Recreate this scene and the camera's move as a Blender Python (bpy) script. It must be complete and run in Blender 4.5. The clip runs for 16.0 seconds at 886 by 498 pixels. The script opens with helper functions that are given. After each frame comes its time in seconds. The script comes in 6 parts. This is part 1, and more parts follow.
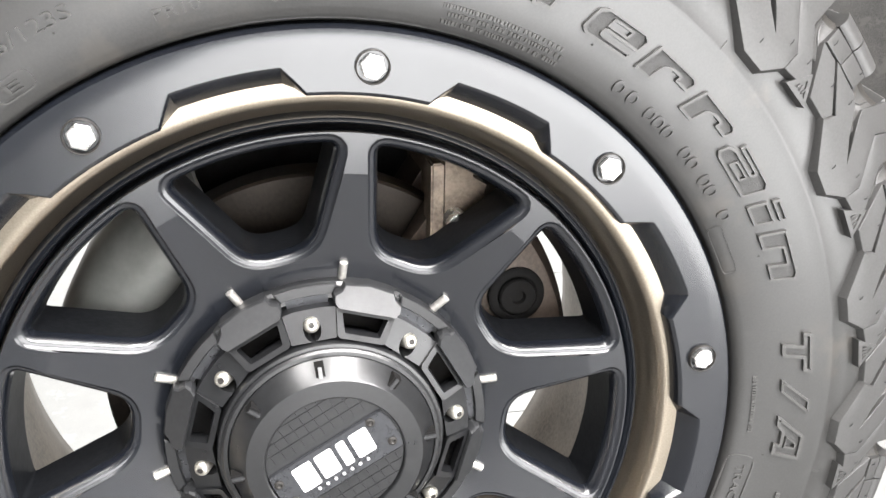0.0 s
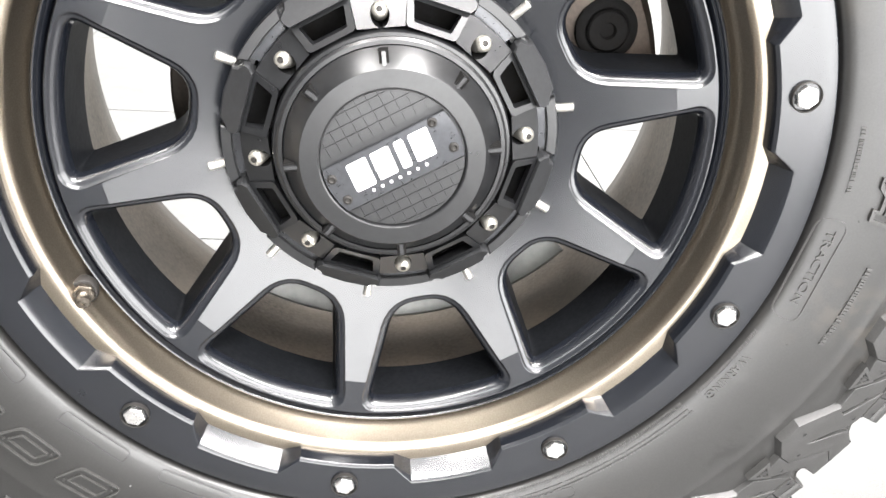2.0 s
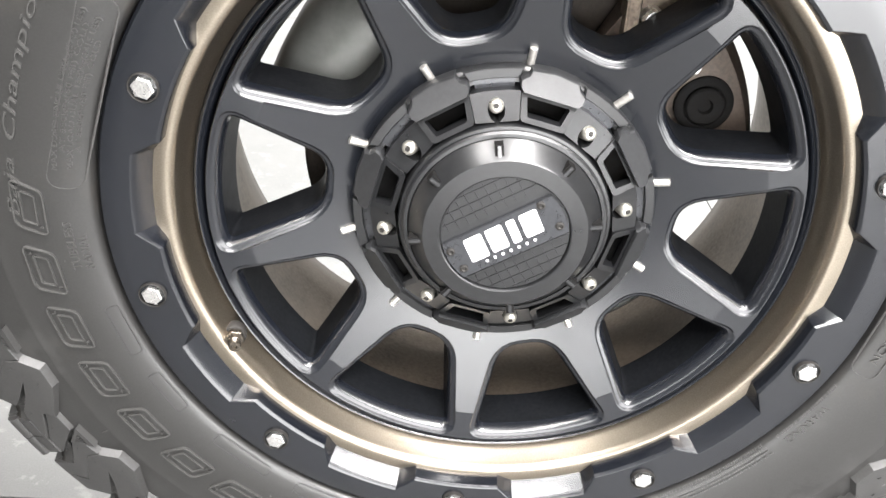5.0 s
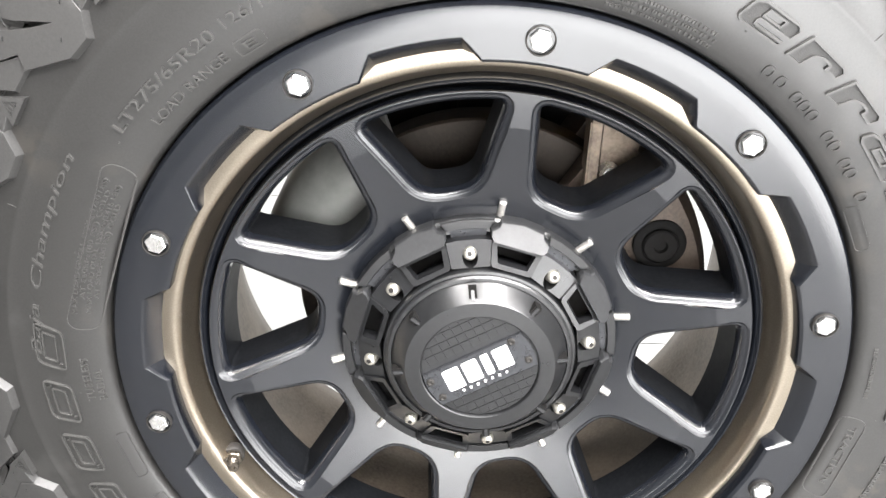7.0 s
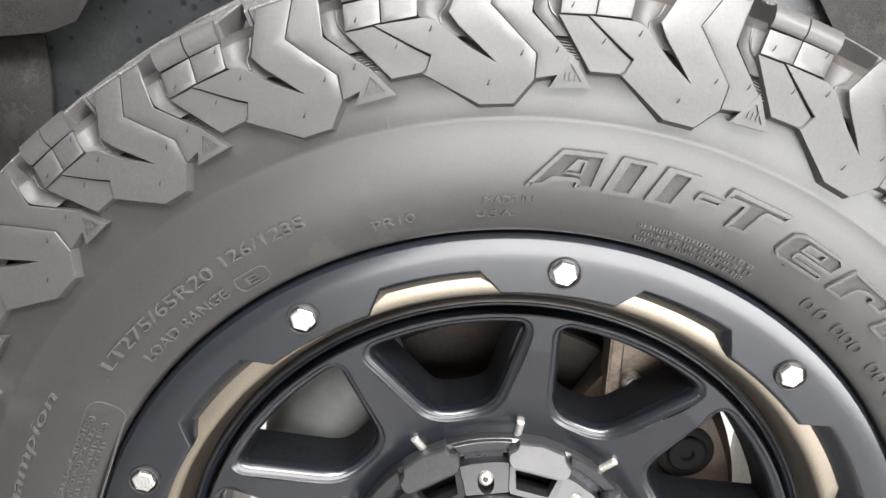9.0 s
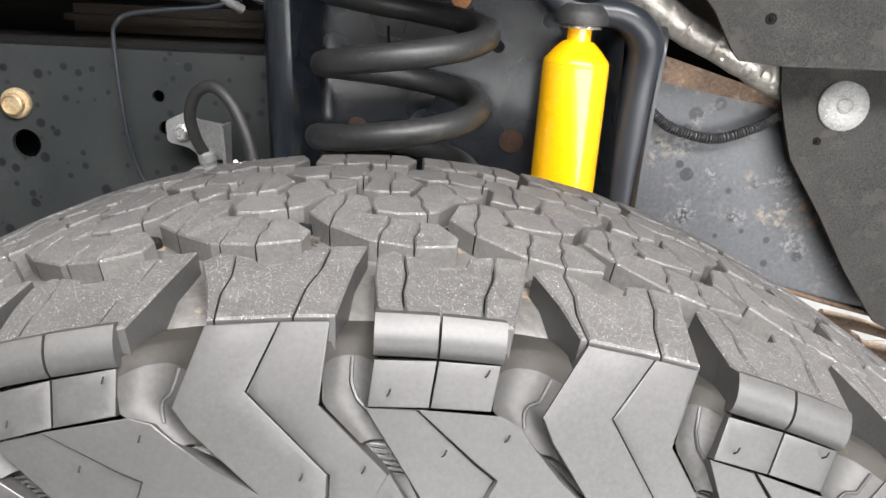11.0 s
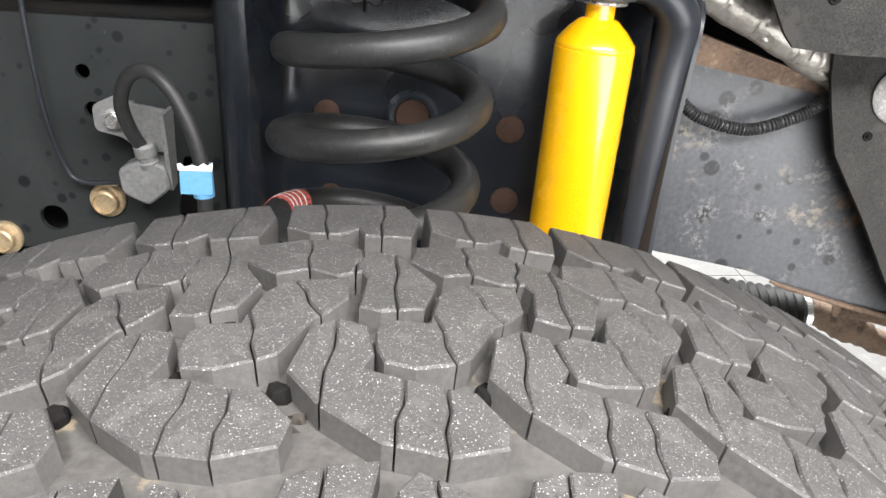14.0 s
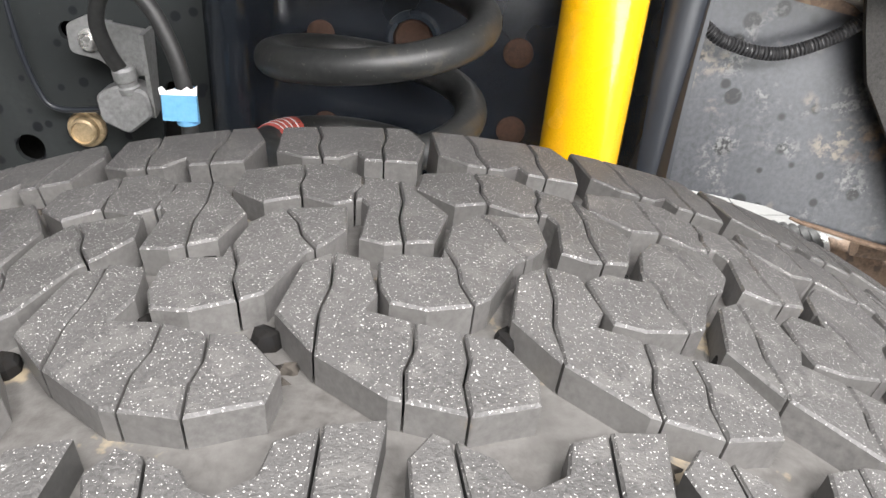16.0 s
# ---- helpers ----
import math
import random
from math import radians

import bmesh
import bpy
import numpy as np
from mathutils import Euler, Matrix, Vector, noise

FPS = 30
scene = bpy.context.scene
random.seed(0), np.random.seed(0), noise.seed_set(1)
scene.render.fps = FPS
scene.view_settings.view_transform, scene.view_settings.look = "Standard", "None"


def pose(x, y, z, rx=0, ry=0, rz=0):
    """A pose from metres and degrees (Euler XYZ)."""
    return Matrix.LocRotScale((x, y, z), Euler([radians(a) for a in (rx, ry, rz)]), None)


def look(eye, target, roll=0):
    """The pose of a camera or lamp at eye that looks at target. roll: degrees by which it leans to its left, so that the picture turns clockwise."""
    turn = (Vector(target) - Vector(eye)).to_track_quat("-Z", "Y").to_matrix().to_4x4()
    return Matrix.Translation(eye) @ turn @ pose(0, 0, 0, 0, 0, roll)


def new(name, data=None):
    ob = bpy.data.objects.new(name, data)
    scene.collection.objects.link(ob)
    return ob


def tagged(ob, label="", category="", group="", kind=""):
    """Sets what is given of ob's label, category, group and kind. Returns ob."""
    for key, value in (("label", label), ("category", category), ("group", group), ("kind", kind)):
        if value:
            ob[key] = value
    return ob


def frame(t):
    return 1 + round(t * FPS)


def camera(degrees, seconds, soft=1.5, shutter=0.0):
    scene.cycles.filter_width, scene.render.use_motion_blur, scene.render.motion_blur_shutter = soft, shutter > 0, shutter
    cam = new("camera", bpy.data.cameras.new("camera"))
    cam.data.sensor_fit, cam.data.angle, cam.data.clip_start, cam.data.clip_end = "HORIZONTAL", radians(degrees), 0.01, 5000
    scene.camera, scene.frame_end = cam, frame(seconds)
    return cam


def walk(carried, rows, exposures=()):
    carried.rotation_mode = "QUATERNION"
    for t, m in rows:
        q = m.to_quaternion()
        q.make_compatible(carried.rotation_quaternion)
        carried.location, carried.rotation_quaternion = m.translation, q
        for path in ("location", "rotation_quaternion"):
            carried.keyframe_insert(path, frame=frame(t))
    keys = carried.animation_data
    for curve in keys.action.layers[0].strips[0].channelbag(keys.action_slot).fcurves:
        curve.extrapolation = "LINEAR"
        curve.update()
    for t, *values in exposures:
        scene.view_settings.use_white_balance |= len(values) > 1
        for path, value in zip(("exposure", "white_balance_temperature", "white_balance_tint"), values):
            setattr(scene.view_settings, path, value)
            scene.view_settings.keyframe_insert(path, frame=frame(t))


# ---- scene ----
import collections
from mathutils import geometry

cam = camera(54.28, 16.0)
walk(cam, [
    (0.0, pose(-0.0447, -0.6127, 0.7485, 69.92, -0.99, -12.72)),
    (0.5, pose(-0.0376, -0.6216, 0.7280, 69.17, -1.90, -9.86)),
    (1.0, pose(-0.0325, -0.6261, 0.7006, 67.25, -3.61, -7.84)),
    (1.5, pose(-0.0299, -0.6341, 0.6658, 65.09, -3.85, -6.27)),
    (2.0, pose(-0.0247, -0.6281, 0.6198, 62.74, -4.02, -4.71)),
    (2.5, pose(-0.0277, -0.6305, 0.5778, 60.36, -3.68, -2.69)),
    (3.0, pose(-0.0198, -0.6320, 0.5790, 58.84, -2.83, -0.47)),
    (3.5, pose(-0.0204, -0.6344, 0.6257, 58.41, -2.26, 0.53)),
    (4.0, pose(-0.0172, -0.6395, 0.6768, 58.09, -1.95, 0.92)),
    (4.2, pose(-0.0249, -0.6424, 0.6968, 57.56, -2.02, 0.96)),
    (6.3, pose(-0.0555, -0.6584, 0.7659, 61.05, -2.07, 0.58)),
    (6.5, pose(-0.0468, -0.6661, 0.7856, 61.23, -1.90, 0.71)),
    (7.0, pose(-0.0333, -0.6833, 0.8030, 63.51, -1.84, 0.80)),
    (7.5, pose(-0.0232, -0.7001, 0.8404, 65.63, -1.81, 0.86)),
    (8.0, pose(-0.0159, -0.6828, 0.8516, 66.94, -1.80, 1.05)),
    (8.5, pose(-0.0375, -0.6453, 0.8616, 68.14, -1.85, 0.32)),
    (9.0, pose(-0.0550, -0.6058, 0.8726, 69.22, -1.78, -0.22)),
    (9.5, pose(-0.0624, -0.5398, 0.8850, 70.88, -1.75, -1.15)),
    (10.0, pose(-0.0266, -0.4851, 0.9019, 71.48, -1.50, -1.21)),
    (10.2, pose(-0.0096, -0.4605, 0.9086, 71.72, -1.23, -0.97)),
    (12.3, pose(0.0309, -0.2814, 1.0258, 71.58, -2.56, -4.93)),
    (12.5, pose(0.0308, -0.2770, 1.0232, 71.11, -2.59, -4.96)),
    (13.0, pose(0.0191, -0.2561, 1.0035, 69.95, -2.66, -4.94)),
    (13.5, pose(0.0060, -0.2401, 0.9938, 67.83, -2.71, -4.92)),
    (14.0, pose(0.0020, -0.2360, 0.9935, 65.58, -2.71, -4.95)),
    (14.5, pose(-0.0021, -0.2446, 0.9958, 63.97, -2.73, -4.95)),
    (15.0, pose(-0.0003, -0.2407, 0.9920, 63.18, -2.77, -4.99)),
    (15.5, pose(0.0018, -0.2157, 0.9832, 62.43, -2.85, -5.11)),
    (16.0, pose(0.0009, -0.2038, 0.9737, 61.61, -2.96, -5.15)),
], exposures=[(0.0, 0.52), (1.0, 0.77), (2.0, 0.63), (3.0, 0.5), (4.0, 0.4), (6.5, 0.68), (8.0, 0.52), (9.0, 0.42), (10.0, 0.2), (12.3, 0.20), (14.0, 0.19), (16.0, 0.2)])


# ---- light ----
scene.view_settings.exposure = 0.0
world = bpy.data.worlds.new("world")
scene.world = world
world.use_nodes = True
world.node_tree.nodes["Background"].inputs[0].default_value = (0.8, 0.9, 1.0, 1)
world.node_tree.nodes["Background"].inputs[1].default_value = 0.05


def area_lamp(name, eye, target, sx, sy, watts, colour=(1.0, 0.97, 0.93)):
    la = bpy.data.lights.new(name, "AREA")
    la.shape, la.size, la.size_y, la.energy, la.color = "RECTANGLE", sx, sy, watts, colour
    ob = new(name, la)
    ob.matrix_world = look(eye, target)
    return ob


# half-raised bay door behind the camera with a high window band over it, ceiling tubes on this side, and brighter ones beyond the vehicle
area_lamp("bay_door_light", (1.0, -1.38, 0.5), (1.0, 0, 0.5), 2.36, 0.96, 50, (0.99, 0.985, 0.985))
area_lamp("high_window_light", (0.75, -1.44, 2.1), (0.75, 0, 1.7), 2.6, 0.6, 170, (1.0, 0.972, 0.97))
area_lamp("ceiling_lamp", (-1.1, -0.85, 3.4), (-1.1, -0.85, 0), 0.5, 1.2, 75, (1.0, 0.975, 0.955))
area_lamp("ceiling_lamp", (0.8, -1.05, 3.4), (0.8, -1.05, 0), 0.5, 0.8, 150, (1.0, 0.972, 0.96))
area_lamp("ceiling_lamp", (0.4, 2.6, 3.4), (0.4, 2.6, 0), 3.2, 1.2, 950, (1.0, 0.99, 0.97))

# ---- materials ----
MATS = {}


def material(name, colour, rough=0.5, metal=0.0, colour2=None, scale=40.0, detail_scale=300.0, bump=0.1, coat=0.0,
             spec=0.5, spots=None, spot_scale=30.0, spot_amount=0.35, spots2=None, spot2_scale=200.0, spot2_amount=0.2,
             random_value=0.0, stretch=(1, 1, 1), rough_var=0.1, bump_depth=0.001, drops=None, drop_scale=60.0, drop_size=0.3, clusters=()):
    if name in MATS:
        return MATS[name]
    m = bpy.data.materials.new(name)
    m.use_nodes = True
    nt = m.node_tree
    b = nt.nodes["Principled BSDF"]
    b.inputs["Roughness"].default_value, b.inputs["Metallic"].default_value = rough, metal
    b.inputs["Coat Weight"].default_value, b.inputs["Specular IOR Level"].default_value = coat, spec
    b.inputs["Coat Roughness"].default_value = 0.08
    tc = nt.nodes.new("ShaderNodeTexCoord")
    mp = nt.nodes.new("ShaderNodeMapping")
    mp.inputs["Scale"].default_value = stretch
    nt.links.new(tc.outputs["Object"], mp.inputs["Vector"])

    def noise_tex(s, detail=4.0, rough_n=0.6):
        n = nt.nodes.new("ShaderNodeTexNoise")
        n.inputs["Scale"].default_value, n.inputs["Detail"].default_value, n.inputs["Roughness"].default_value = s, detail, rough_n
        nt.links.new(mp.outputs[0], n.inputs["Vector"])
        return n

    def ramp(fac, lo, hi):
        r = nt.nodes.new("ShaderNodeMapRange")
        r.inputs["From Min"].default_value, r.inputs["From Max"].default_value = lo, hi
        nt.links.new(fac, r.inputs["Value"])
        return r.outputs[0]

    def mix(fac, a, c, blend="MIX"):
        x = nt.nodes.new("ShaderNodeMix")
        x.data_type, x.blend_type = "RGBA", blend
        if hasattr(fac, "node"):
            nt.links.new(fac, x.inputs[0])
        else:
            x.inputs[0].default_value = fac
        for k, v in ((6, a), (7, c)):
            if hasattr(v, "node"):
                nt.links.new(v, x.inputs[k])
            else:
                x.inputs[k].default_value = (*v, 1)
        return x.outputs[2]

    c2 = colour2 or tuple(v * 0.72 for v in colour)
    n1, n2 = noise_tex(scale), noise_tex(detail_scale, 3.0)
    out = mix(ramp(n1.outputs[0], 0.35, 0.65), colour, c2)
    out = mix(ramp(n2.outputs[0], 0.3, 0.75), out, tuple(min(1, v * 1.25 + 0.004) for v in colour))
    if spots:
        out = mix(ramp(noise_tex(spot_scale, 5.0, 0.65).outputs[0], 1 - spot_amount, 1 - spot_amount + 0.05), out, spots)
    if spots2:
        out = mix(ramp(noise_tex(spot2_scale, 2.0, 0.5).outputs[0], 1 - spot2_amount, 1 - spot2_amount + 0.04), out, spots2)
    if drops:
        # round dried water drops of uneven size
        vo = nt.nodes.new("ShaderNodeTexVoronoi")
        vo.inputs["Scale"].default_value = drop_scale
        nt.links.new(mp.outputs[0], vo.inputs["Vector"])
        sub = nt.nodes.new("ShaderNodeMath")
        sub.operation = "MULTIPLY"
        sep = nt.nodes.new("ShaderNodeSeparateColor")
        nt.links.new(vo.outputs["Color"], sep.inputs[0])
        nt.links.new(sep.outputs[0], sub.inputs[0])
        sub.inputs[1].default_value = drop_size
        dif = nt.nodes.new("ShaderNodeMath")
        dif.operation = "SUBTRACT"
        nt.links.new(sub.outputs[0], dif.inputs[0])
        nt.links.new(vo.outputs["Distance"], dif.inputs[1])
        out = mix(ramp(dif.outputs[0], 0.0, 0.08), out, drops)
    for col, big, small, amount in clusters:
        # specks that gather in patches
        patch = nt.nodes.new("ShaderNodeMath")
        patch.operation = "MULTIPLY"
        nt.links.new(ramp(noise_tex(big, 3.0, 0.5).outputs[0], 1 - amount, 1.15 - amount), patch.inputs[0])
        nt.links.new(ramp(noise_tex(small, 4.0, 0.6).outputs[0], 0.48, 0.60), patch.inputs[1])
        out = mix(patch.outputs[0], out, col)
    if random_value:
        oi = nt.nodes.new("ShaderNodeObjectInfo")
        out = mix(ramp(oi.outputs["Random"], 0, 1), out, mix(1.0, out, (1 - random_value,) * 3, "MULTIPLY"))
    nt.links.new(out, b.inputs["Base Color"])
    rr = nt.nodes.new("ShaderNodeMapRange")
    rr.inputs["To Min"].default_value, rr.inputs["To Max"].default_value = max(0.02, rough - rough_var), min(1, rough + rough_var)
    nt.links.new(n1.outputs[0], rr.inputs["Value"])
    nt.links.new(rr.outputs[0], b.inputs["Roughness"])
    if bump:
        bp = nt.nodes.new("ShaderNodeBump")
        bp.inputs["Strength"].default_value, bp.inputs["Distance"].default_value = bump, bump_depth
        nt.links.new(n2.outputs[0], bp.inputs["Height"])
        nt.links.new(bp.outputs[0], b.inputs["Normal"])
    MATS[name] = m
    return m


SATIN = material("satin_black_paint", (0.0035, 0.0046, 0.0072), 0.25, scale=25, bump=0.01, spec=1.0, rough_var=0.05)
BRONZE = material("bronze_metallic_paint", (0.34, 0.296, 0.238), 0.33, 1.0, (0.32, 0.278, 0.224), 8, 900, 0.03, rough_var=0.02)
VALVEM = material("worn_valve_metal", (0.16, 0.14, 0.115), 0.28, 0.9, (0.05, 0.043, 0.036), 150, 500, 0.15)
BARREL = material("dull_bronze_barrel", (0.15, 0.12, 0.09), 0.42, 0.6, (0.085, 0.068, 0.052), 14, 300, 0.1)
CAPBLACK = material("cap_black_plastic", (0.007, 0.0074, 0.0082), 0.31, scale=60, bump=0.03, spec=0.75)
CAPMATT = material("matt_cap_plastic", (0.013, 0.0136, 0.0148), 0.49, scale=60, bump=0.05, spec=0.6)
RUBBER = material("tyre_rubber", (0.019, 0.0186, 0.0179), 0.33, scale=7, colour2=(0.015, 0.0148, 0.014), detail_scale=700, bump=0.03, spec=0.75, spots=(0.030, 0.0295, 0.0285), spot_scale=11, spot_amount=0.40, clusters=(((0.040, 0.036, 0.031), 7, 45, 0.46), ((0.014, 0.0135, 0.013), 16, 120, 0.40)))
# dust, darkened further: the deep groove end's shade is in the colour
MOUTHM = material("shaded_dusty_groove", (0.016, 0.0145, 0.0125), 0.7, scale=25, colour2=(0.028, 0.025, 0.021), detail_scale=500, bump=0.2, spec=0.3, spots=(0.055, 0.046, 0.036), spot_scale=70, spot_amount=0.36)
TROUGHM = material("dull_trough_rubber", (0.034, 0.0332, 0.032), 0.55, scale=20, colour2=(0.022, 0.0215, 0.0205), detail_scale=500, bump=0.05, spec=0.45, spots=(0.05, 0.046, 0.04), spot_scale=60, spot_amount=0.4)
RUBBERLUG = material("shoulder_rubber", (0.031, 0.0305, 0.0297), 0.47, scale=12, colour2=(0.025, 0.0246, 0.024), detail_scale=600, bump=0.02, spec=0.65)
TREAD = material("dusty_tread_rubber", (0.066, 0.0642, 0.063), 0.58, scale=45, colour2=(0.034, 0.033, 0.0325), detail_scale=900, bump=0.5,
                 spots=(0.088, 0.0855, 0.083), spot_scale=90, spot_amount=0.45, spots2=(0.72, 0.71, 0.69), spot2_scale=1850, spot2_amount=0.341, random_value=0.12)
GROOVE = material("groove_rubber", (0.075, 0.072, 0.069), 0.42, scale=30, colour2=(0.045, 0.042, 0.039), spots=(0.20, 0.165, 0.115), spot_scale=38, spot_amount=0.40, bump=0.25)
STEEL = material("bright_zinc_steel", (0.8, 0.79, 0.77), 0.28, 0.9, (0.62, 0.61, 0.6), 80, 500, 0.1)
SCREWM = material("worn_zinc_screw", (0.62, 0.60, 0.54), 0.3, 0.85, (0.46, 0.44, 0.39), 160, 500, 0.1)
TICK = material("bare_metal_peg", (0.68, 0.66, 0.62), 0.35, 0.8, scale=120, bump=0.15)
WHITE = material("white_lettering", (0.85, 0.85, 0.85), 0.45, scale=200)
BADGE = material("gloss_black_badge", (0.045, 0.047, 0.052), 0.2, 0.5, scale=60, coat=0.5, bump=0.0)
CHASSIS = material("black_chassis_paint", (0.016, 0.0185, 0.019), 0.44, scale=5, colour2=(0.042, 0.046, 0.046), detail_scale=200, bump=0.1, spec=0.3,
                   spots2=(0.10, 0.092, 0.08), spot2_scale=260, spot2_amount=0.25,
                   drops=(0.008, 0.009, 0.011), drop_scale=75, drop_size=0.42)
# same paint as CHASSIS with real wear; its brighter light is in the base
RAILWORNLIT = material("lit_weathered_rail_paint", (0.056, 0.059, 0.065), 0.40, scale=9, colour2=(0.036, 0.038, 0.042), detail_scale=260, bump=0.12, spec=0.45, rough_var=0.12,
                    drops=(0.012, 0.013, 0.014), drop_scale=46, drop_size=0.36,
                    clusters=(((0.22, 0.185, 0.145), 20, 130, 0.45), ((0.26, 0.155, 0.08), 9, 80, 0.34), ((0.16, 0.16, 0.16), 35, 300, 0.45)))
RUSTFLANGE = material("rust_streaked_flange", (0.16, 0.105, 0.07), 0.8, 0.0, (0.045, 0.035, 0.03), 28, 300, 0.5, spots=(0.26, 0.19, 0.13), spot_scale=60, spot_amount=0.42)
TOWER = material("dark_blue_black_paint", (0.018, 0.0232, 0.031), 0.27, scale=4, colour2=(0.010, 0.0128, 0.017), detail_scale=220, bump=0.02, spec=1.0, coat=0.45, rough_var=0.06, spots=(0.03, 0.03, 0.031), spot_scale=24, spot_amount=0.28, drops=(0.005, 0.0055, 0.007), drop_scale=34, drop_size=0.24, clusters=(((0.15, 0.12, 0.09), 10, 190, 0.37),))
SPRINGM = material("dusty_black_spring", (0.017, 0.018, 0.018), 0.46, scale=25, detail_scale=250, bump=0.15, rough_var=0.14, spots=(0.075, 0.072, 0.064), spot_scale=320, spot_amount=0.37, clusters=(((0.085, 0.075, 0.06), 14, 210, 0.37),))
YELLOW = material("yellow_gloss_paint", (0.82, 0.42, 0.001), 0.27, scale=6, colour2=(0.80, 0.405, 0.001), detail_scale=900, bump=0.01, coat=1.0, rough_var=0.03)
RUST = material("rusty_steel", (0.045, 0.02, 0.011), 0.85, 0.1, (0.024, 0.014, 0.009), 60, 400, 0.5)
LINKRUST = material("light_brown_rusted_casting", (0.13, 0.085, 0.055), 0.75, 0.1, (0.055, 0.035, 0.024), 35, 300, 0.5, spots=(0.06, 0.04, 0.03), spot_scale=45, spot_amount=0.42)
RUSTORANGE = material("orange_rust", (0.34, 0.15, 0.065), 0.85, 0.0, (0.2, 0.095, 0.045), 150, 500, 0.5)
BROWNSTEEL = material("brown_stained_steel", (0.026, 0.018, 0.012), 0.6, 0.3, (0.012, 0.009, 0.007), 25, 300, 0.3)
FELT = material("grey_felt_liner", (0.032, 0.031, 0.0295), 0.95, scale=9, colour2=(0.017, 0.0165, 0.0155), detail_scale=620, bump=0.35, spots=(0.044, 0.0425, 0.040), spot_scale=35, spot_amount=0.45, spec=0.2, clusters=(((0.058, 0.056, 0.053), 30, 900, 0.5),))
FOIL = material("crumpled_silver_foil", (0.40, 0.38, 0.345), 0.40, 0.6, (0.24, 0.22, 0.195), 60, 220, 0.5, bump_depth=0.0015, spots=(0.13, 0.12, 0.10), spot_scale=190, spot_amount=0.34)
BOOTM = material("black_boot_rubber", (0.008, 0.008, 0.0082), 0.5, scale=60, bump=0.1, spec=0.25)
HOSE = material("black_rubber_hose", (0.019, 0.0195, 0.0195), 0.55, scale=60, bump=0.1)
PLASTIC = material("black_ribbed_plastic", (0.02, 0.02, 0.021), 0.4, scale=60, bump=0.05)
GREYMETAL = material("dull_grey_bracket", (0.21, 0.212, 0.212), 0.55, 0.3, (0.15, 0.15, 0.15), 35, 300, 0.2)
ZINCYELLOW = material("yellow_zinc_bolt", (0.55, 0.43, 0.27), 0.45, 0.6, (0.35, 0.26, 0.15), 90, 400, 0.3)
BLUE = material("light_blue_tape", (0.11, 0.31, 0.53), 0.6, scale=200, colour2=(0.16, 0.38, 0.58), bump=0.2)
RED = material("red_sticker", (0.5, 0.09, 0.07), 0.6, scale=200, bump=0.1)
YTAPE = material("yellow_tape", (0.8, 0.72, 0.05), 0.5, scale=100, bump=0.1)
SEATM = material("dirty_spring_seat", (0.17, 0.165, 0.15), 0.7, scale=25, colour2=(0.085, 0.083, 0.078), detail_scale=260, bump=0.6, spots=(0.36, 0.31, 0.23), spot_scale=55, spot_amount=0.44)
TILE = material("pale_grey_floor_tile", (0.097, 0.097, 0.0955), 0.45, scale=10, colour2=(0.078, 0.078, 0.0765), detail_scale=600, bump=0.05,
                spots=(0.15, 0.149, 0.146), spot_scale=26, spot_amount=0.42, spots2=(0.22, 0.22, 0.215), spot2_scale=420, spot2_amount=0.29, random_value=0.05)
GROUT = material("grey_grout", (0.085, 0.085, 0.083), 0.9, scale=30)
CEILM = material("grey_ceiling_paint", (0.42, 0.42, 0.41), 0.85, scale=3, colour2=(0.38, 0.38, 0.37), bump=0.1)
WALLM = material("grey_wall_paint", (0.14, 0.14, 0.14), 0.8, scale=3, bump=0.1)
TREADSIDE = material("tread_block_side", (0.098, 0.095, 0.092), 0.46, scale=40, colour2=(0.072, 0.070, 0.068), detail_scale=500, bump=0.1, random_value=0.25, spots=(0.16, 0.135, 0.10), spot_scale=33, spot_amount=0.33)
# the sidewall's rubber again, paler: the relief's highlights are in the colour
LETTER = material("highlit_raised_rubber", (0.044, 0.0433, 0.0415), 0.36, scale=60, detail_scale=600, bump=0.08)
LETTERFILL = material("ribbed_letter_rubber", (0.023, 0.0225, 0.0215), 0.5, scale=300, detail_scale=900, bump=0.4)
# SATIN without its shine: the window recesses' shade is in the paint
WELLPAINT = material("shaded_recess_paint", (0.004, 0.0045, 0.0055), 0.45, scale=30, bump=0.1, spec=0.12)
STONE = material("grit_stone", (0.05, 0.042, 0.033), 0.9, scale=200, colour2=(0.02, 0.017, 0.014), bump=0.5, random_value=0.6)
ARMM = material("dull_black_arm_paint", (0.013, 0.0155, 0.020), 0.36, scale=14, colour2=(0.022, 0.025, 0.030), detail_scale=200, bump=0.08, rough_var=0.15, spec=0.5, spots=(0.06, 0.05, 0.04), spot_scale=30, spot_amount=0.34)
CALIPERM = material("worn_brown_casting", (0.21, 0.165, 0.125), 0.65, 0.2, (0.055, 0.042, 0.032), 60, 300, 0.4)
CALIPERBODY = material("brown_stained_caliper", (0.085, 0.063, 0.048), 0.6, 0.1, (0.045, 0.034, 0.027), 22, 300, 0.4)
GREYDARK = material("dull_grey_casting", (0.018, 0.016, 0.014), 0.6, 0.2, (0.010, 0.009, 0.008), 60, 300, 0.2)
# near-black for dark parts and, on backing sheets, for the shade in gaps
DARK = material("dark_part_and_shade", (0.004, 0.004, 0.0042), 0.85, scale=14, colour2=(0.008, 0.0065, 0.005), bump=0.3, spec=0.15)
SHIELD = material("grey_dust_shield", (0.17, 0.172, 0.162), 0.32, 0.4, (0.14, 0.141, 0.133), 5, 60, 0.02)
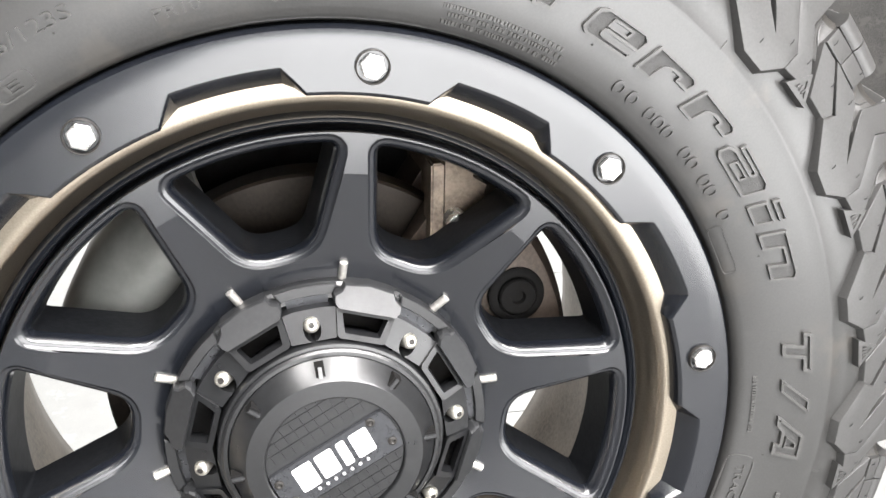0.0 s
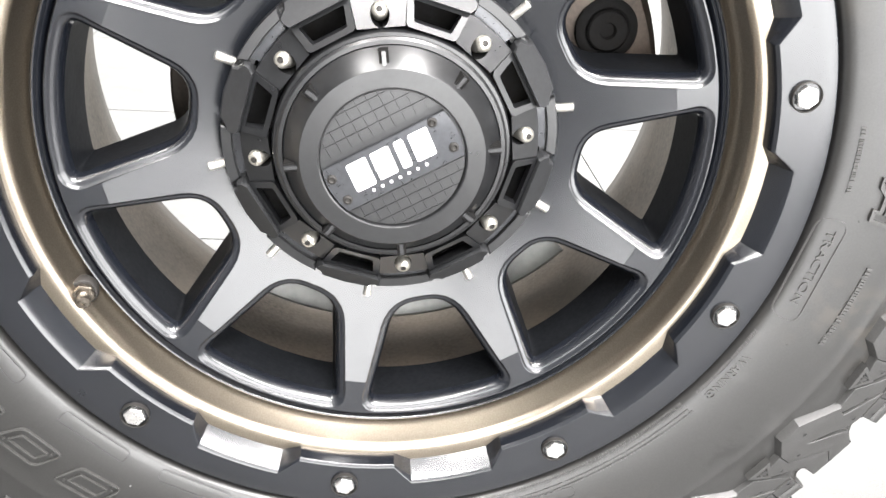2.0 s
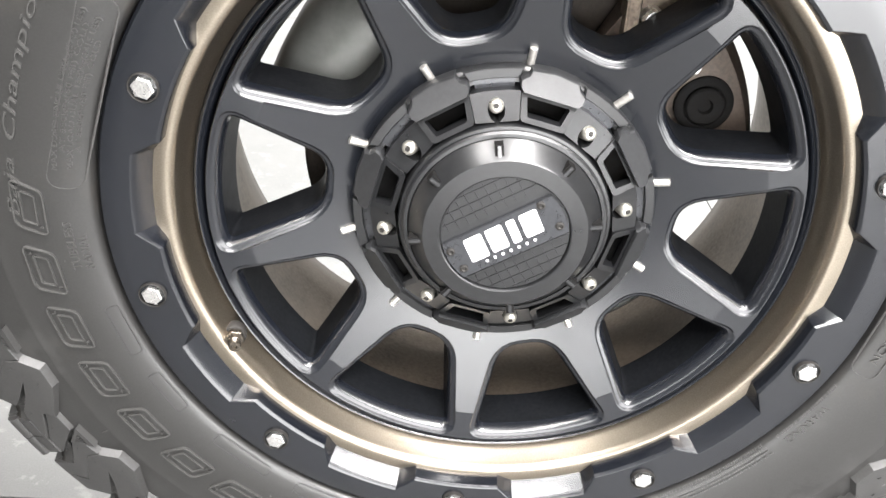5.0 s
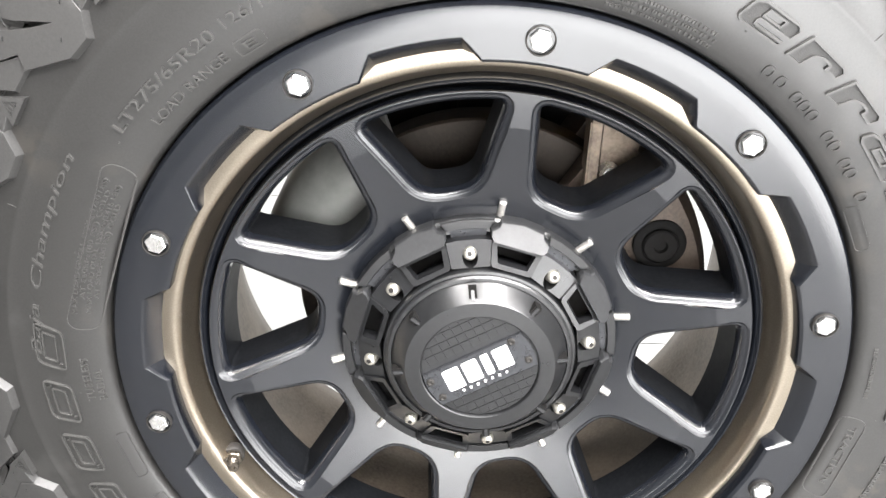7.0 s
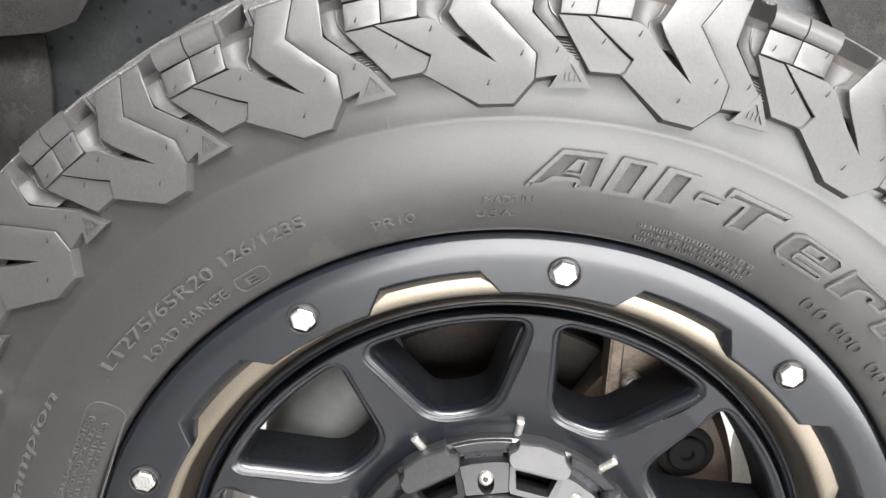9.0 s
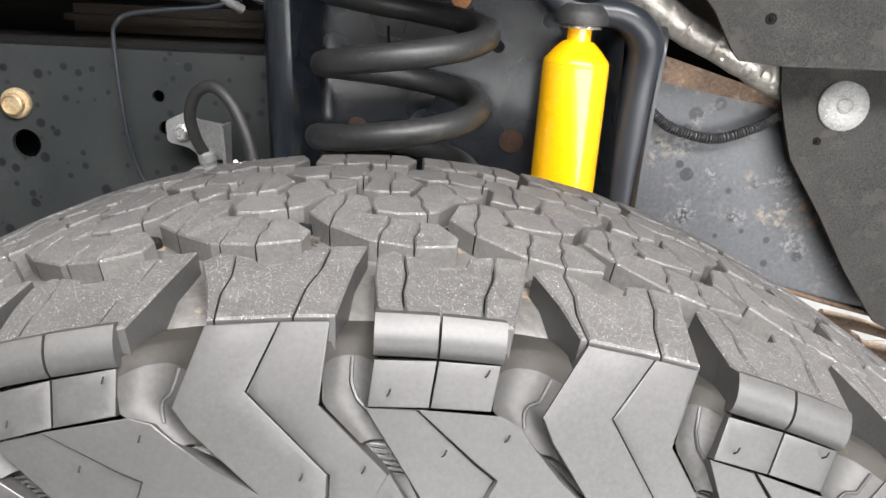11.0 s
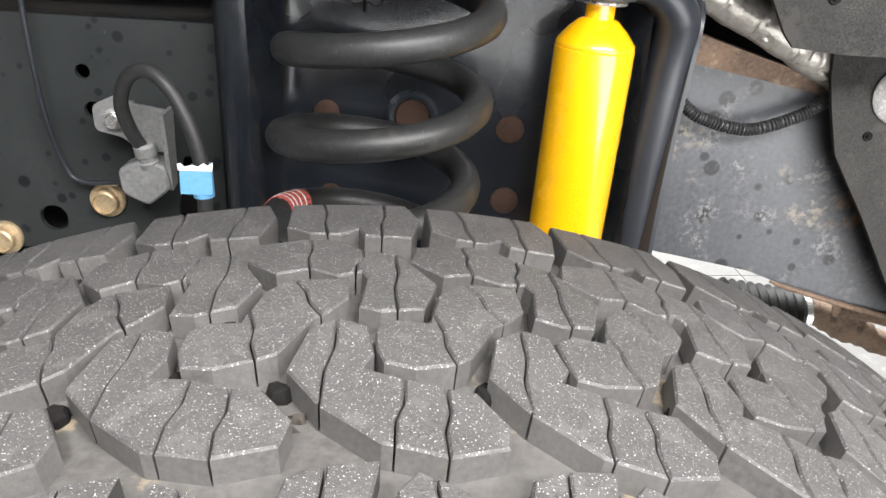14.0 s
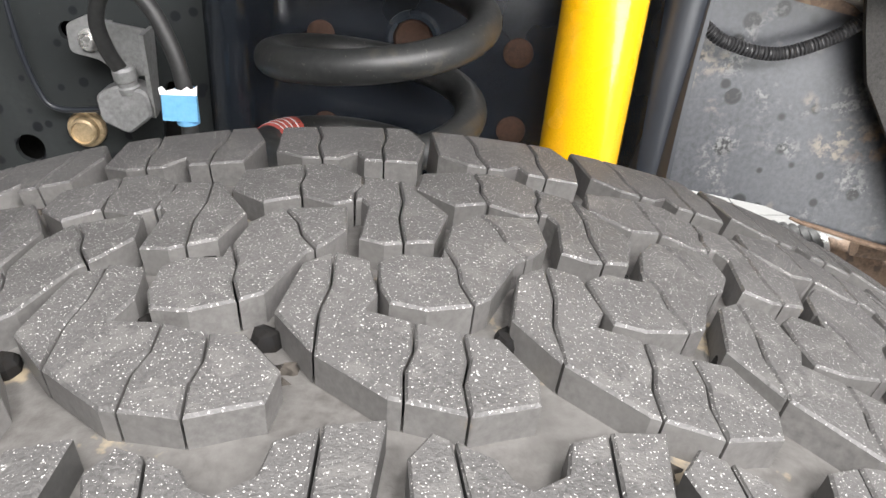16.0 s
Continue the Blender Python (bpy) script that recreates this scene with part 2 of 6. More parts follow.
WASHER = material("silver_push_clip", (0.22, 0.22, 0.215), 0.55, 0.2, (0.14, 0.14, 0.138), 90, 500, 0.4, spots=(0.33, 0.33, 0.32), spot_scale=300, spot_amount=0.42)

# ---- builders ----
ZC = 0.418
ZF = -0.014  # floor under the loaded tyre
BODY = pose(-0.0122, -0.0165, 0.0134, -0.910, 0.773, -4.656)


def thing(name, base, label, category, m=None, group="", kind=""):
    ob = new(name)
    ob.empty_display_size = 0.02
    ob.matrix_world = (BODY if m is None else m) @ Matrix.Translation(base)
    ob["base_point"] = base
    return tagged(ob, label, category, group, kind)


def part(name, bm, mat, parent, label="", angle=32.0, shift=True, top_mat=None):
    """One mesh object under a thing or part; vertices come in the thing's own frame before its base is taken off."""
    me = bpy.data.meshes.new(name)
    bmesh.ops.recalc_face_normals(bm, faces=bm.faces[:])
    root = parent
    while root.parent:
        root = root.parent
    if shift and "base_point" in root:
        bmesh.ops.translate(bm, verts=bm.verts[:], vec=-Vector(root["base_point"]))
    if root.name == "wheel":
        # the tyre's foot is pressed flat on the floor
        for v in bm.verts:
            if v.co.z < -0.405:
                v.co.z = -0.405 - 0.0325 * math.tanh((-0.405 - v.co.z) / 0.0325)
    bm.to_mesh(me)
    bm.free()
    me.materials.append(mat)
    if top_mat:
        me.materials.append(top_mat)
    if angle:
        me.shade_smooth()
        me.set_sharp_from_angle(angle=radians(angle))
    ob = new(name, me)
    ob.parent = parent
    return tagged(ob, label)


def wp(phi, r, y):
    """A point of the wheel: degrees clockwise from the top, radius, y."""
    a = radians(phi)
    return Vector((r * math.sin(a), y, r * math.cos(a)))


def revolve(bm, prof, n=120, a0=0.0, a1=360.0, closed=False):
    """Turns a profile of (r, y) round the wheel's axis."""
    full = abs(a1 - a0 - 360) < 1e-6
    steps = n if full else n + 1
    rings = [[bm.verts.new(wp(a0 + (a1 - a0) * i / n, r, y)) for r, y in prof] for i in range(steps)]
    for i in range(n):
        p, q = rings[i], rings[(i + 1) % steps]
        for k in range(len(prof) if closed else len(prof) - 1):
            k2 = (k + 1) % len(prof)
            bm.faces.new((p[k], p[k2], q[k2], q[k]))
    if closed and not full:
        bm.faces.new(rings[0])
        bm.faces.new(rings[-1][::-1])
    return bm


def frame_of(axis):
    z = Vector(axis).normalized()
    x = z.orthogonal().normalized()
    return x, z.cross(x), z


def lathe(bm, prof, base, axis, n=32, cap=True):
    """Turns a profile of (radius, height) round an axis."""
    x, y, z = frame_of(axis)
    base = Vector(base)
    rings = [[bm.verts.new(base + z * h + (x * math.cos(2 * math.pi * i / n) + y * math.sin(2 * math.pi * i / n)) * r) for i in range(n)] for r, h in prof]
    for a, b in zip(rings, rings[1:]):
        for i in range(n):
            bm.faces.new((a[i], a[(i + 1) % n], b[(i + 1) % n], b[i]))
    if cap:
        bm.faces.new(rings[0][::-1])
        bm.faces.new(rings[-1])
    return bm


def smooth_path(pts, n=8):
    """Catmull-Rom through the points."""
    pts = [Vector(p) for p in pts]
    ext = [pts[0] * 2 - pts[1], *pts, pts[-1] * 2 - pts[-2]]
    out = []
    for i in range(len(pts) - 1):
        a, b, c, d = ext[i:i + 4]
        for k in range(n):
            t = k / n
            out.append(0.5 * (2 * b + (c - a) * t + (2 * a - 5 * b + 4 * c - d) * t * t + (3 * b - a - 3 * c + d) * t ** 3))
    return out + [pts[-1]]


def tube(bm, pts, radius, n=12, cap=True):
    """Sweeps a circle along points; radius is a number or a function of 0..1 and metres along."""
    pts = [Vector(p) for p in pts]
    rings, up, run = [], None, 0.0
    for i, p in enumerate(pts):
        d = (pts[min(i + 1, len(pts) - 1)] - pts[max(i - 1, 0)]).normalized()
        up = d.orthogonal().normalized() if up is None else (up - d * up.dot(d)).normalized()
        side = d.cross(up)
        run += (p - pts[i - 1]).length if i else 0
        r = radius(i / (len(pts) - 1), run) if callable(radius) else radius
        rings.append([bm.verts.new(p + (up * math.cos(2 * math.pi * k / n) + side * math.sin(2 * math.pi * k / n)) * r) for k in range(n)])
    for a, b in zip(rings, rings[1:]):
        for k in range(n):
            bm.faces.new((a[k], a[(k + 1) % n], b[(k + 1) % n], b[k]))
    if cap:
        bm.faces.new(rings[0][::-1])
        bm.faces.new(rings[-1])
    return bm


def offset_poly(poly, d):
    """Moves a polygon's edges inwards by d (counter-clockwise polygons)."""
    n = len(poly)
    area = sum(poly[i][0] * poly[(i + 1) % n][1] - poly[(i + 1) % n][0] * poly[i][1] for i in range(n))
    s = 1 if area > 0 else -1
    out = []
    for i in range(n):
        p, a, b = Vector(poly[i]), Vector(poly[i - 1]), Vector(poly[(i + 1) % n])
        e1, e2 = (p - a).normalized(), (b - p).normalized()
        n1, n2 = Vector((-e1.y, e1.x)) * s, Vector((-e2.y, e2.x)) * s
        m = n1 + n2
        k = max(0.45, m.length_squared / 2)
        out.append(tuple(p + m * d / k if k > 0.46 else p + (n1 + n2) * d * 0.9))
    return out


def prism(bm, poly, put, h0, h1, chamfer=0.0):
    """Raises a polygon from h0 to h1; put(u, v, h) gives the place."""
    rings = [[bm.verts.new(put(u, v, h0)) for u, v in poly]]
    if chamfer:
        rings.append([bm.verts.new(put(u, v, h1 - chamfer)) for u, v in poly])
        poly = offset_poly(poly, chamfer * 0.8)
    rings.append([bm.verts.new(put(u, v, h1)) for u, v in poly])
    n = len(poly)
    for k, (a, b) in enumerate(zip(rings, rings[1:])):
        for i in range(n):
            bm.faces.new((a[i], a[(i + 1) % n], b[(i + 1) % n], b[i])).material_index = min(k, 1)
    bm.faces.new(rings[0][::-1])
    bm.faces.new(rings[-1]).material_index = 1 if chamfer else 0
    return bm


def inside(p, poly):
    x, y, hit = p[0], p[1], False
    for i in range(len(poly)):
        (x1, y1), (x2, y2) = poly[i - 1], poly[i]
        if (y1 > y) != (y2 > y) and x < (x2 - x1) * (y - y1) / (y2 - y1) + x1:
            hit = not hit
    return hit


def sheet(bm, outer, holes, put, step=0.0, wall=None):
    """A triangulated sheet with holes; interior points every step; wall: (put function) for the rim of a second level."""
    verts, edges = [], []
    for loop in (outer, *holes):
        k = len(verts)
        verts += [Vector(p) for p in loop]
        edges += [(k + i, k + (i + 1) % len(loop)) for i in range(len(loop))]
    nb = len(verts)
    if step:
        xs, ys = [p[0] for p in outer], [p[1] for p in outer]
        y = min(ys) + step / 2
        while y < max(ys):
            x = min(xs) + step / 2
            while x < max(xs):
                if inside((x, y), outer) and not any(inside((x, y), h) for h in holes) and min((Vector((x, y)) - v).length for v in verts[:nb]) > step * 0.45:
                    verts.append(Vector((x, y)))
                x += step
            y += step
    vo, eo, fo, *_ = geometry.delaunay_2d_cdt(verts, edges, [], 0, 1e-7)
    made = [bm.verts.new(put(v.x, v.y)) for v in vo]
    count = collections.Counter()
    for f in fo:
        c = sum((vo[i] for i in f), Vector((0, 0))) / len(f)
        if inside(c, outer) and not any(inside(c, h) for h in holes):
            bm.faces.new([made[i] for i in f])
            for i in range(len(f)):
                count[frozenset((f[i], f[(i + 1) % len(f)]))] += 1
    if wall:
        low = {}
        for e, k in count.items():
            if k == 1:
                a, b = e
                for i in (a, b):
                    if i not in low:
                        low[i] = bm.verts.new(wall(vo[i].x, vo[i].y))
                bm.faces.new((made[a], made[b], low[b], low[a]))
    for v in made:
        if not v.link_faces:
            bm.verts.remove(v)
    return bm


def box(bm, lo, hi, bevel=0.0):
    r = bmesh.ops.create_cube(bm, size=1.0)
    for v in r["verts"]:
        v.co = Vector([lo[i] + (v.co[i] + 0.5) * (hi[i] - lo[i]) for i in range(3)])
    if bevel:
        es = list({e for v in r["verts"] for e in v.link_edges})
        bmesh.ops.bevel(bm, geom=es, offset=bevel, segments=2, affect="EDGES")
    return bm


def hex_head(bm, base, axis, r, h, flange=0.0):
    if flange:
        lathe(bm, [(flange, 0), (flange, h * 0.2), (flange * 0.9, h * 0.3)], base, axis, 24)
    return lathe(bm, [(r, 0), (r, h * 0.85), (r * 0.86, h)], base, axis, 6)


def round_poly(poly, rad, n=5):
    """Rounds a polygon's corners."""
    out = []
    m = len(poly)
    for i in range(m):
        p, a, b = Vector(poly[i]), Vector(poly[i - 1]), Vector(poly[(i + 1) % m])
        d1, d2 = (a - p), (b - p)
        k = min(rad, d1.length * 0.45, d2.length * 0.45)
        p1, p2 = p + d1.normalized() * k, p + d2.normalized() * k
        for j in range(n + 1):
            t = j / n
            out.append(tuple(p1 * (1 - t) ** 2 + p * 2 * t * (1 - t) + p2 * t * t))
    return out


def circle(r, n, cx=0.0, cy=0.0):
    return [(cx + r * math.cos(2 * math.pi * i / n), cy + r * math.sin(2 * math.pi * i / n)) for i in range(n)]

# ---- room ----
def wall_slab(name, lo, hi, label, mat=WALLM):
    bm = box(bmesh.new(), lo, hi)
    me = bpy.data.meshes.new(name)
    bm.to_mesh(me)
    bm.free()
    me.materials.append(mat)
    return tagged(new(name, me), label, name.split("_")[0], kind="structure")


X0, X1, Y0, Y1, HT = -4.35, 4.05, -1.5, 4.8, 3.6
floor = wall_slab("floor", (X0 - 0.2, Y0 - 0.2, ZF - 0.12), (X1 + 0.2, Y1 + 0.2, ZF - 0.004), "pale grey square floor tiles with thin grey joints", GROUT)
wall_slab("wall_north", (X0 - 0.2, Y1, ZF), (X1 + 0.2, Y1 + 0.2, HT), "plain pale grey painted workshop wall")
# the wall behind the camera has a wide bay door opening
wall_slab("wall_south", (X0 - 0.2, Y0 - 0.2, ZF), (-0.25, Y0, HT), "plain pale grey painted workshop wall beside a bay door")
wall_slab("wall_south_2", (2.2, Y0 - 0.2, ZF), (X1 + 0.2, Y0, HT), "plain pale grey painted workshop wall beside a bay door")
wall_slab("wall_south_3", (-0.25, Y0 - 0.2, 1.0), (2.2, Y0, HT), "plain pale grey roller door panel raised half-way")
wall_slab("door_bay", (-0.25, Y0 - 0.25, ZF), (2.2, Y0 - 0.2, 1.0), "plain pale bay door panel")
wall_slab("wall_west", (X0 - 0.2, Y0, ZF), (X0, Y1, HT), "plain pale grey painted workshop wall")
wall_slab("wall_east", (X1, Y0, ZF), (X1 + 0.2, Y1, HT), "plain pale grey painted workshop wall")
wall_slab("ceiling", (X0 - 0.2, Y0 - 0.2, HT), (X1 + 0.2, Y1 + 0.2, HT + 0.15), "plain grey workshop ceiling", CEILM)

# ---- wheel ----
wheel = new("wheel")
wheel.matrix_world = Matrix.Translation((0, 0, ZC))
tagged(wheel, "black and bronze alloy wheel with a chunky all-terrain tyre", "wheel")

# tyre carcass profile: radius, y of the outer side
SIDE = [(0.2760, -0.106), (0.2842, -0.112), (0.2850, -0.1215), (0.2862, -0.1255), (0.2886, -0.1276), (0.293, -0.1293), (0.300, -0.1316), (0.310, -0.1338), (0.320, -0.1354), (0.333, -0.1366), (0.345, -0.1371), (0.3535, -0.1368),
        (0.3550, -0.1372), (0.3565, -0.13665), (0.366, -0.1360), (0.378, -0.1348), (0.389, -0.1315), (0.396, -0.1275), (0.402, -0.1228), (0.408, -0.1165), (0.413, -0.1100), (0.4165, -0.1040), (0.4195, -0.0975)]


def side_y(r):
    for (r0, y0), (r1, y1) in zip(SIDE, SIDE[1:]):
        if r <= r1:
            return y0 + (y1 - y0) * (max(r, r0) - r0) / (r1 - r0)
    return SIDE[-1][1]


def side_put(phi, r, h):
    """A place on the outer sidewall, raised by h along its normal."""
    dy = (side_y(r + 0.006) - side_y(r - 0.006)) / 0.012
    k = 1 / math.hypot(1, dy)
    return wp(phi, r + h * dy * k, side_y(r) - h * k)


inner_side = [(r, -y) for r, y in reversed(SIDE)]
bm = revolve(bmesh.new(), SIDE + [(0.4290, -0.06), (0.4305, 0.0), (0.4290, 0.06)] + inner_side + [(0.266, 0.10), (0.266, -0.10)], 240, closed=True)
tyre = part("tyre", bm, RUBBER, wheel, "grey-black rubber tyre with moulded lettering", 40)
part("tread_base", revolve(bmesh.new(), [(0.4195, -0.1015), (0.4250, -0.096), (0.4300, -0.086), (0.4332, -0.06), (0.4348, 0.0), (0.4332, 0.06), (0.4300, 0.086), (0.4250, 0.096), (0.4195, 0.1015)], 240), GROOVE, tyre, "dusty groove bottoms", 40)

# pitches of the tread round the tyre: degrees at which the wear triangles stand
PITCH = [(-41.1, 13.0), (-28.1, 14.7), (-13.4, 16.1), (2.7, 15.6)]
PITCH += [(18.3 + 15.82 * i, 15.82 if i < 18 else 300.6 - 18 * 15.82) for i in range(19)]

A_MAIN = [(7.9, 427), (10.8, 427), (9.4, 409), (12.8, 385), (12.7, 374), (11.1, 363), (8.3, 363), (4.0, 379), (4.3, 380), (4.8, 386.4), (3.75, 390.6),
          (0.95, 404.6), (4.6, 404.8), (5.5, 402.5), (6.3, 397), (7.7, 389), (9.8, 381), (8.1, 391.5), (7.0, 399.5), (6.4, 406)]
A_RIGHT = [(10.89, 427), (12.8, 427), (12.4, 405), (15.7, 384), (15.0, 377), (12.79, 374.5), (12.89, 385), (9.49, 409)]
A_LEFT = [(1.5, 379), (-1.3, 404.4), (0.88, 404.5), (3.68, 390.4), (4.70, 386.2), (4.2, 379.6)]
B_LOW_A = [(-1.0, 417.3), (1.60, 417.8), (1.40, 405.3), (-1.2, 404.8)]
B_LOW_B = [(1.70, 417.8), (4.3, 418.2), (4.1, 405.8), (1.50, 405.3)]
TRI = [(-0.1, 386), (-1.7, 371), (1.7, 372)]
TRI_IN = [(-0.1, 381.5), (-0.9, 373.6), (0.9, 374.2)]


def swell(r):
    """The shoulder stands a little further out than the marks on it."""
    return r + 0.003 * min(1.0, max(0.0, (r - 0.360) / 0.025))


def edge_put(phi, r, h):
    """The lug faces: a line from the sidewall up to the tread's edge."""
    if r <= 0.385:
        return side_put(phi, swell(r), h)
    t = (r - 0.385) / (0.4275 - 0.385)
    a = side_put(0, swell(0.385), h)
    ra, ya = math.hypot(a.x, a.z), a.y
    return wp(phi, ra + (0.4350 - ra) * t, ya + (-0.1205 - ya) * t - 0.0020 * math.sin(math.pi * t))


def lug(poly, phi, s, h, drop=0.006, bevel=0.4):
    """A raised shape on the shoulder with a bevelled edge and sloping flanks."""
    k = 7.0
    q = [(u * k, v) for u, v in poly]
    inner = offset_poly(q, bevel)
    bm = bmesh.new()

    def top(u, v, dh=0.0):
        return edge_put(phi + u / k * s, v / 1000, h - dh)

    def rim_of(u, v):
        i = min(range(len(inner)), key=lambda j: (inner[j][0] - u) ** 2 + (inner[j][1] - v) ** 2)
        return top(*q[i], bevel * 0.0012)
    sheet(bm, inner, [], top, 6.0, rim_of)
    rings = []
    low = 2.6 if drop < 0.007 else 0.0
    spread = [w if p[1] < 381 else p for w, p in zip(offset_poly(q, -low), q)]
    for foot in (0, 1):
        row = []
        for u, v in (spread if foot else q):
            p = top(u, v, bevel * 0.0012)
            if foot:
                r = math.hypot(p.x, p.z)
                p = wp(math.degrees(math.atan2(p.x, p.z)), r - (0.006 if r > 0.400 else 0.0), p.y + drop + max(0.0, r - 0.395) * 0.35)
            row.append(bm.verts.new(p))
        rings.append(row)
    for i in range(len(q)):
        j = (i + 1) % len(q)
        bm.faces.new((rings[0][i], rings[0][j], rings[1][j], rings[1][i]))
    bmesh.ops.remove_doubles(bm, verts=bm.verts[:], dist=1e-6)
    return bm


for phi, w in PITCH:
    s = w / 15.6
    for nm, poly, h in (("side_lug", A_MAIN, 0.0062), ("side_lug", A_RIGHT, 0.0054), ("side_lug", A_LEFT, 0.0042)):
        part(nm, lug(poly, phi, s, h, 0.006, 0.3), RUBBERLUG, tyre, angle=24)
    for q in (B_LOW_A, B_LOW_B):
        part("side_block", lug(q, phi, s, 0.0066, 0.009, 0.22), RUBBERLUG, tyre, angle=28)
    # fine ridges over the triangle and small moulding vents
    bm = bmesh.new()
    for k in range(15):
        t = k / 14
        u0, u1, v0 = -3.2 + 3.1 * t, -1.1 + 2.2 * t, 405 - 20 * t
        prism(bm, [(u0, v0), (u1, v0 - 0.6), (u1, v0 + 0.15), (u0, v0 + 0.75)], lambda u, v, h: side_put(phi + u * s, swell(v / 1000), h), -0.001, 0.0014)
    tagged(part("ribbed_panel", bm, LETTERFILL, tyre, angle=0), kind="stuff")
    bm = bmesh.new()
    for u, r in ((4.9, 398), (9.0, 372), (11.6, 384), (14.3, 386), (2.2, 392), (-0.4, 408), (3.7, 415)):
        c = edge_put(phi + u * s, r / 1000, 0.0062 if r < 405 else 0.0066)
        tube(bm, [c, c + Vector((0.0006, -0.0012, 0.0012)), c + Vector((0.0012, -0.0014, 0.003))], 0.00035, 5)
    tagged(part("mould_vents", bm, PLASTIC, tyre, angle=0), kind="stuff")
    # smooth troughs between lugs, thin rib in each, dust and painted shade towards tread
    for left, right, lean in ((lambda r: 4.2 + max(0, 0.406 - r) * 170, lambda r: 6.4 + max(0, r - 0.406) * 71 + max(0, 0.406 - r) * 100, 0.5),
                              (lambda r: 12.55 + max(0, 0.405 - r) * 150, lambda r: 14.75 + max(0, 0.405 - r) * 90, -0.2)):
        def trough(x, r, up=0.0):
            deep = (0.0030 + 0.0055 * (r - 0.394) / 0.026) * (1 - abs(2 * x - 1) ** 2.4)
            p = edge_put(phi + (left(r) + (right(r) - left(r)) * x) * s, r, 0.0042)
            return p + Vector((0, deep + 0.0006 - up, 0))
        bm = bmesh.new()
        rows = [[bm.verts.new(trough(i / 10, 0.394 + 0.0215 * j / 9)) for i in range(11)] for j in range(10)]
        for lo, hi in zip(rows, rows[1:]):
            for i in range(10):
                bm.faces.new((lo[i], lo[i + 1], hi[i + 1], hi[i]))
        part("side_trough", bm, TROUGHM, tyre, angle=70)
        bm = bmesh.new()
        rows = [[bm.verts.new(trough(i / 6, 0.4155)) for i in range(7)], [bm.verts.new(trough(i / 6, 0.4200)) for i in range(7)]]
        for rr, y in ((0.4272, -0.112), (0.4262, -0.104), (0.4240, -0.094)):
            rows.append([bm.verts.new(wp(phi + (left(0.4205) + (right(0.4205) - left(0.4205)) * i / 6) * s, rr, y)) for i in range(7)])
        for lo, hi in zip(rows, rows[1:]):
            for i in range(6):
                bm.faces.new((lo[i], lo[i + 1], hi[i + 1], hi[i]))
        part("groove_mouth", bm, MOUTHM, tyre, angle=70)
        bm = tube(bmesh.new(), [trough(0.62 - lean * 0.5 + lean * min(1, k / 4), 0.4005 + 0.0145 * k / 7, 0.0003) for k in range(8)], 0.0007, 6)
        part("gap_rib", bm, RUBBERLUG, tyre, angle=60)
    # rounded pads over the two small blocks
    for u0, u1 in ((-1.05, 1.58), (1.70, 4.40)):
        bm = bmesh.new()
        grid = []
        for j in range(11):
            t = j / 10
            r = 0.4256 + 0.0122 * t
            y = -0.1240 + 0.0050 * t - 0.0042 * math.sin(math.pi * (0.06 + 0.88 * t)) ** 0.7
            grid.append([bm.verts.new(wp(phi + (u0 + (u1 - u0) * i / 4) * s, r, y)) for i in range(5)])
        for r, y in ((0.4345, -0.105), (0.4225, -0.113)):
            grid.append([bm.verts.new(wp(phi + (u0 + (u1 - u0) * i / 4) * s, r, y)) for i in range(5)])
        for lo, hi in zip(grid, grid[1:] + grid[:1]):
            for i in range(4):
                bm.faces.new((lo[i], lo[i + 1], hi[i + 1], hi[i]))
        bm.faces.new([g[0] for g in grid])
        bm.faces.new([g[-1] for g in grid])
        part("shoulder_pad", bm, RUBBERLUG, tyre, angle=40)
    bm = bmesh.new()
    sheet(bm, [(u * 6.5, v) for u, v in TRI], [[(u * 6.5, v) for u, v in TRI_IN]],
          lambda u, v: side_put(phi + u / 6.5 * s, swell(v / 1000), 0.0060), 0, lambda u, v: side_put(phi + u / 6.5 * s, swell(v / 1000), -0.001))
    sheet(bm, [(u * 6.5, v) for u, v in TRI_IN], [], lambda u, v: side_put(phi + u / 6.5 * s, swell(v / 1000), 0.0050))
    for u in (-0.42, -0.05, 0.36):
        prism(bm, [(u - 0.09, 374.8), (u + 0.05, 374.8), (u + 0.09, 378.0), (u - 0.05, 378.0)], lambda u, v, h: side_put(phi + u * s, swell(v / 1000), h), 0.0045, 0.0058)
    part("wear_triangle", bm, RUBBERLUG, tyre, angle=28)

# tread blocks: degrees from the row's anchor and millimetres across
ROW_S = [(-4.6, 55), (-4.3, 69), (-2.1, 74), (-0.5, 73), (0.7, 62), (2.5, 58), (3.9, 33), (3.2, 15), (1.6, 12), (0.7, 15), (1.1, 37), (0.7, 43), (-0.4, 40), (-1.8, 47), (-3.2, 43)]
ROW_C = [(-6.4, -10), (-6.4, 2), (-5.7, 6), (-4.2, 5), (-3.5, 26), (-2.5, 35), (-0.1, 36), (0.0, 21), (-0.8, 12), (-1.5, 7), (-2.8, -14), (-3.6, -17), (-5.1, -20), (-6.2, -18)]
ROW_D = [(-2.1, -24), (-1.4, -1), (-0.2, 4), (0.8, 1), (1.1, -15), (0.5, -24), (2.2, -29), (3.8, -34), (5.0, -35), (5.9, -49), (5.6, -58), (3.7, -61), (1.4, -56), (-0.8, -39)]
ROW_F = [(-3.2, 92), (-3.2, 113), (3.2, 113), (3.8, 95), (3.2, 80), (0.95, 81), (0.6, 90), (-0.4, 82), (-2.0, 84)]
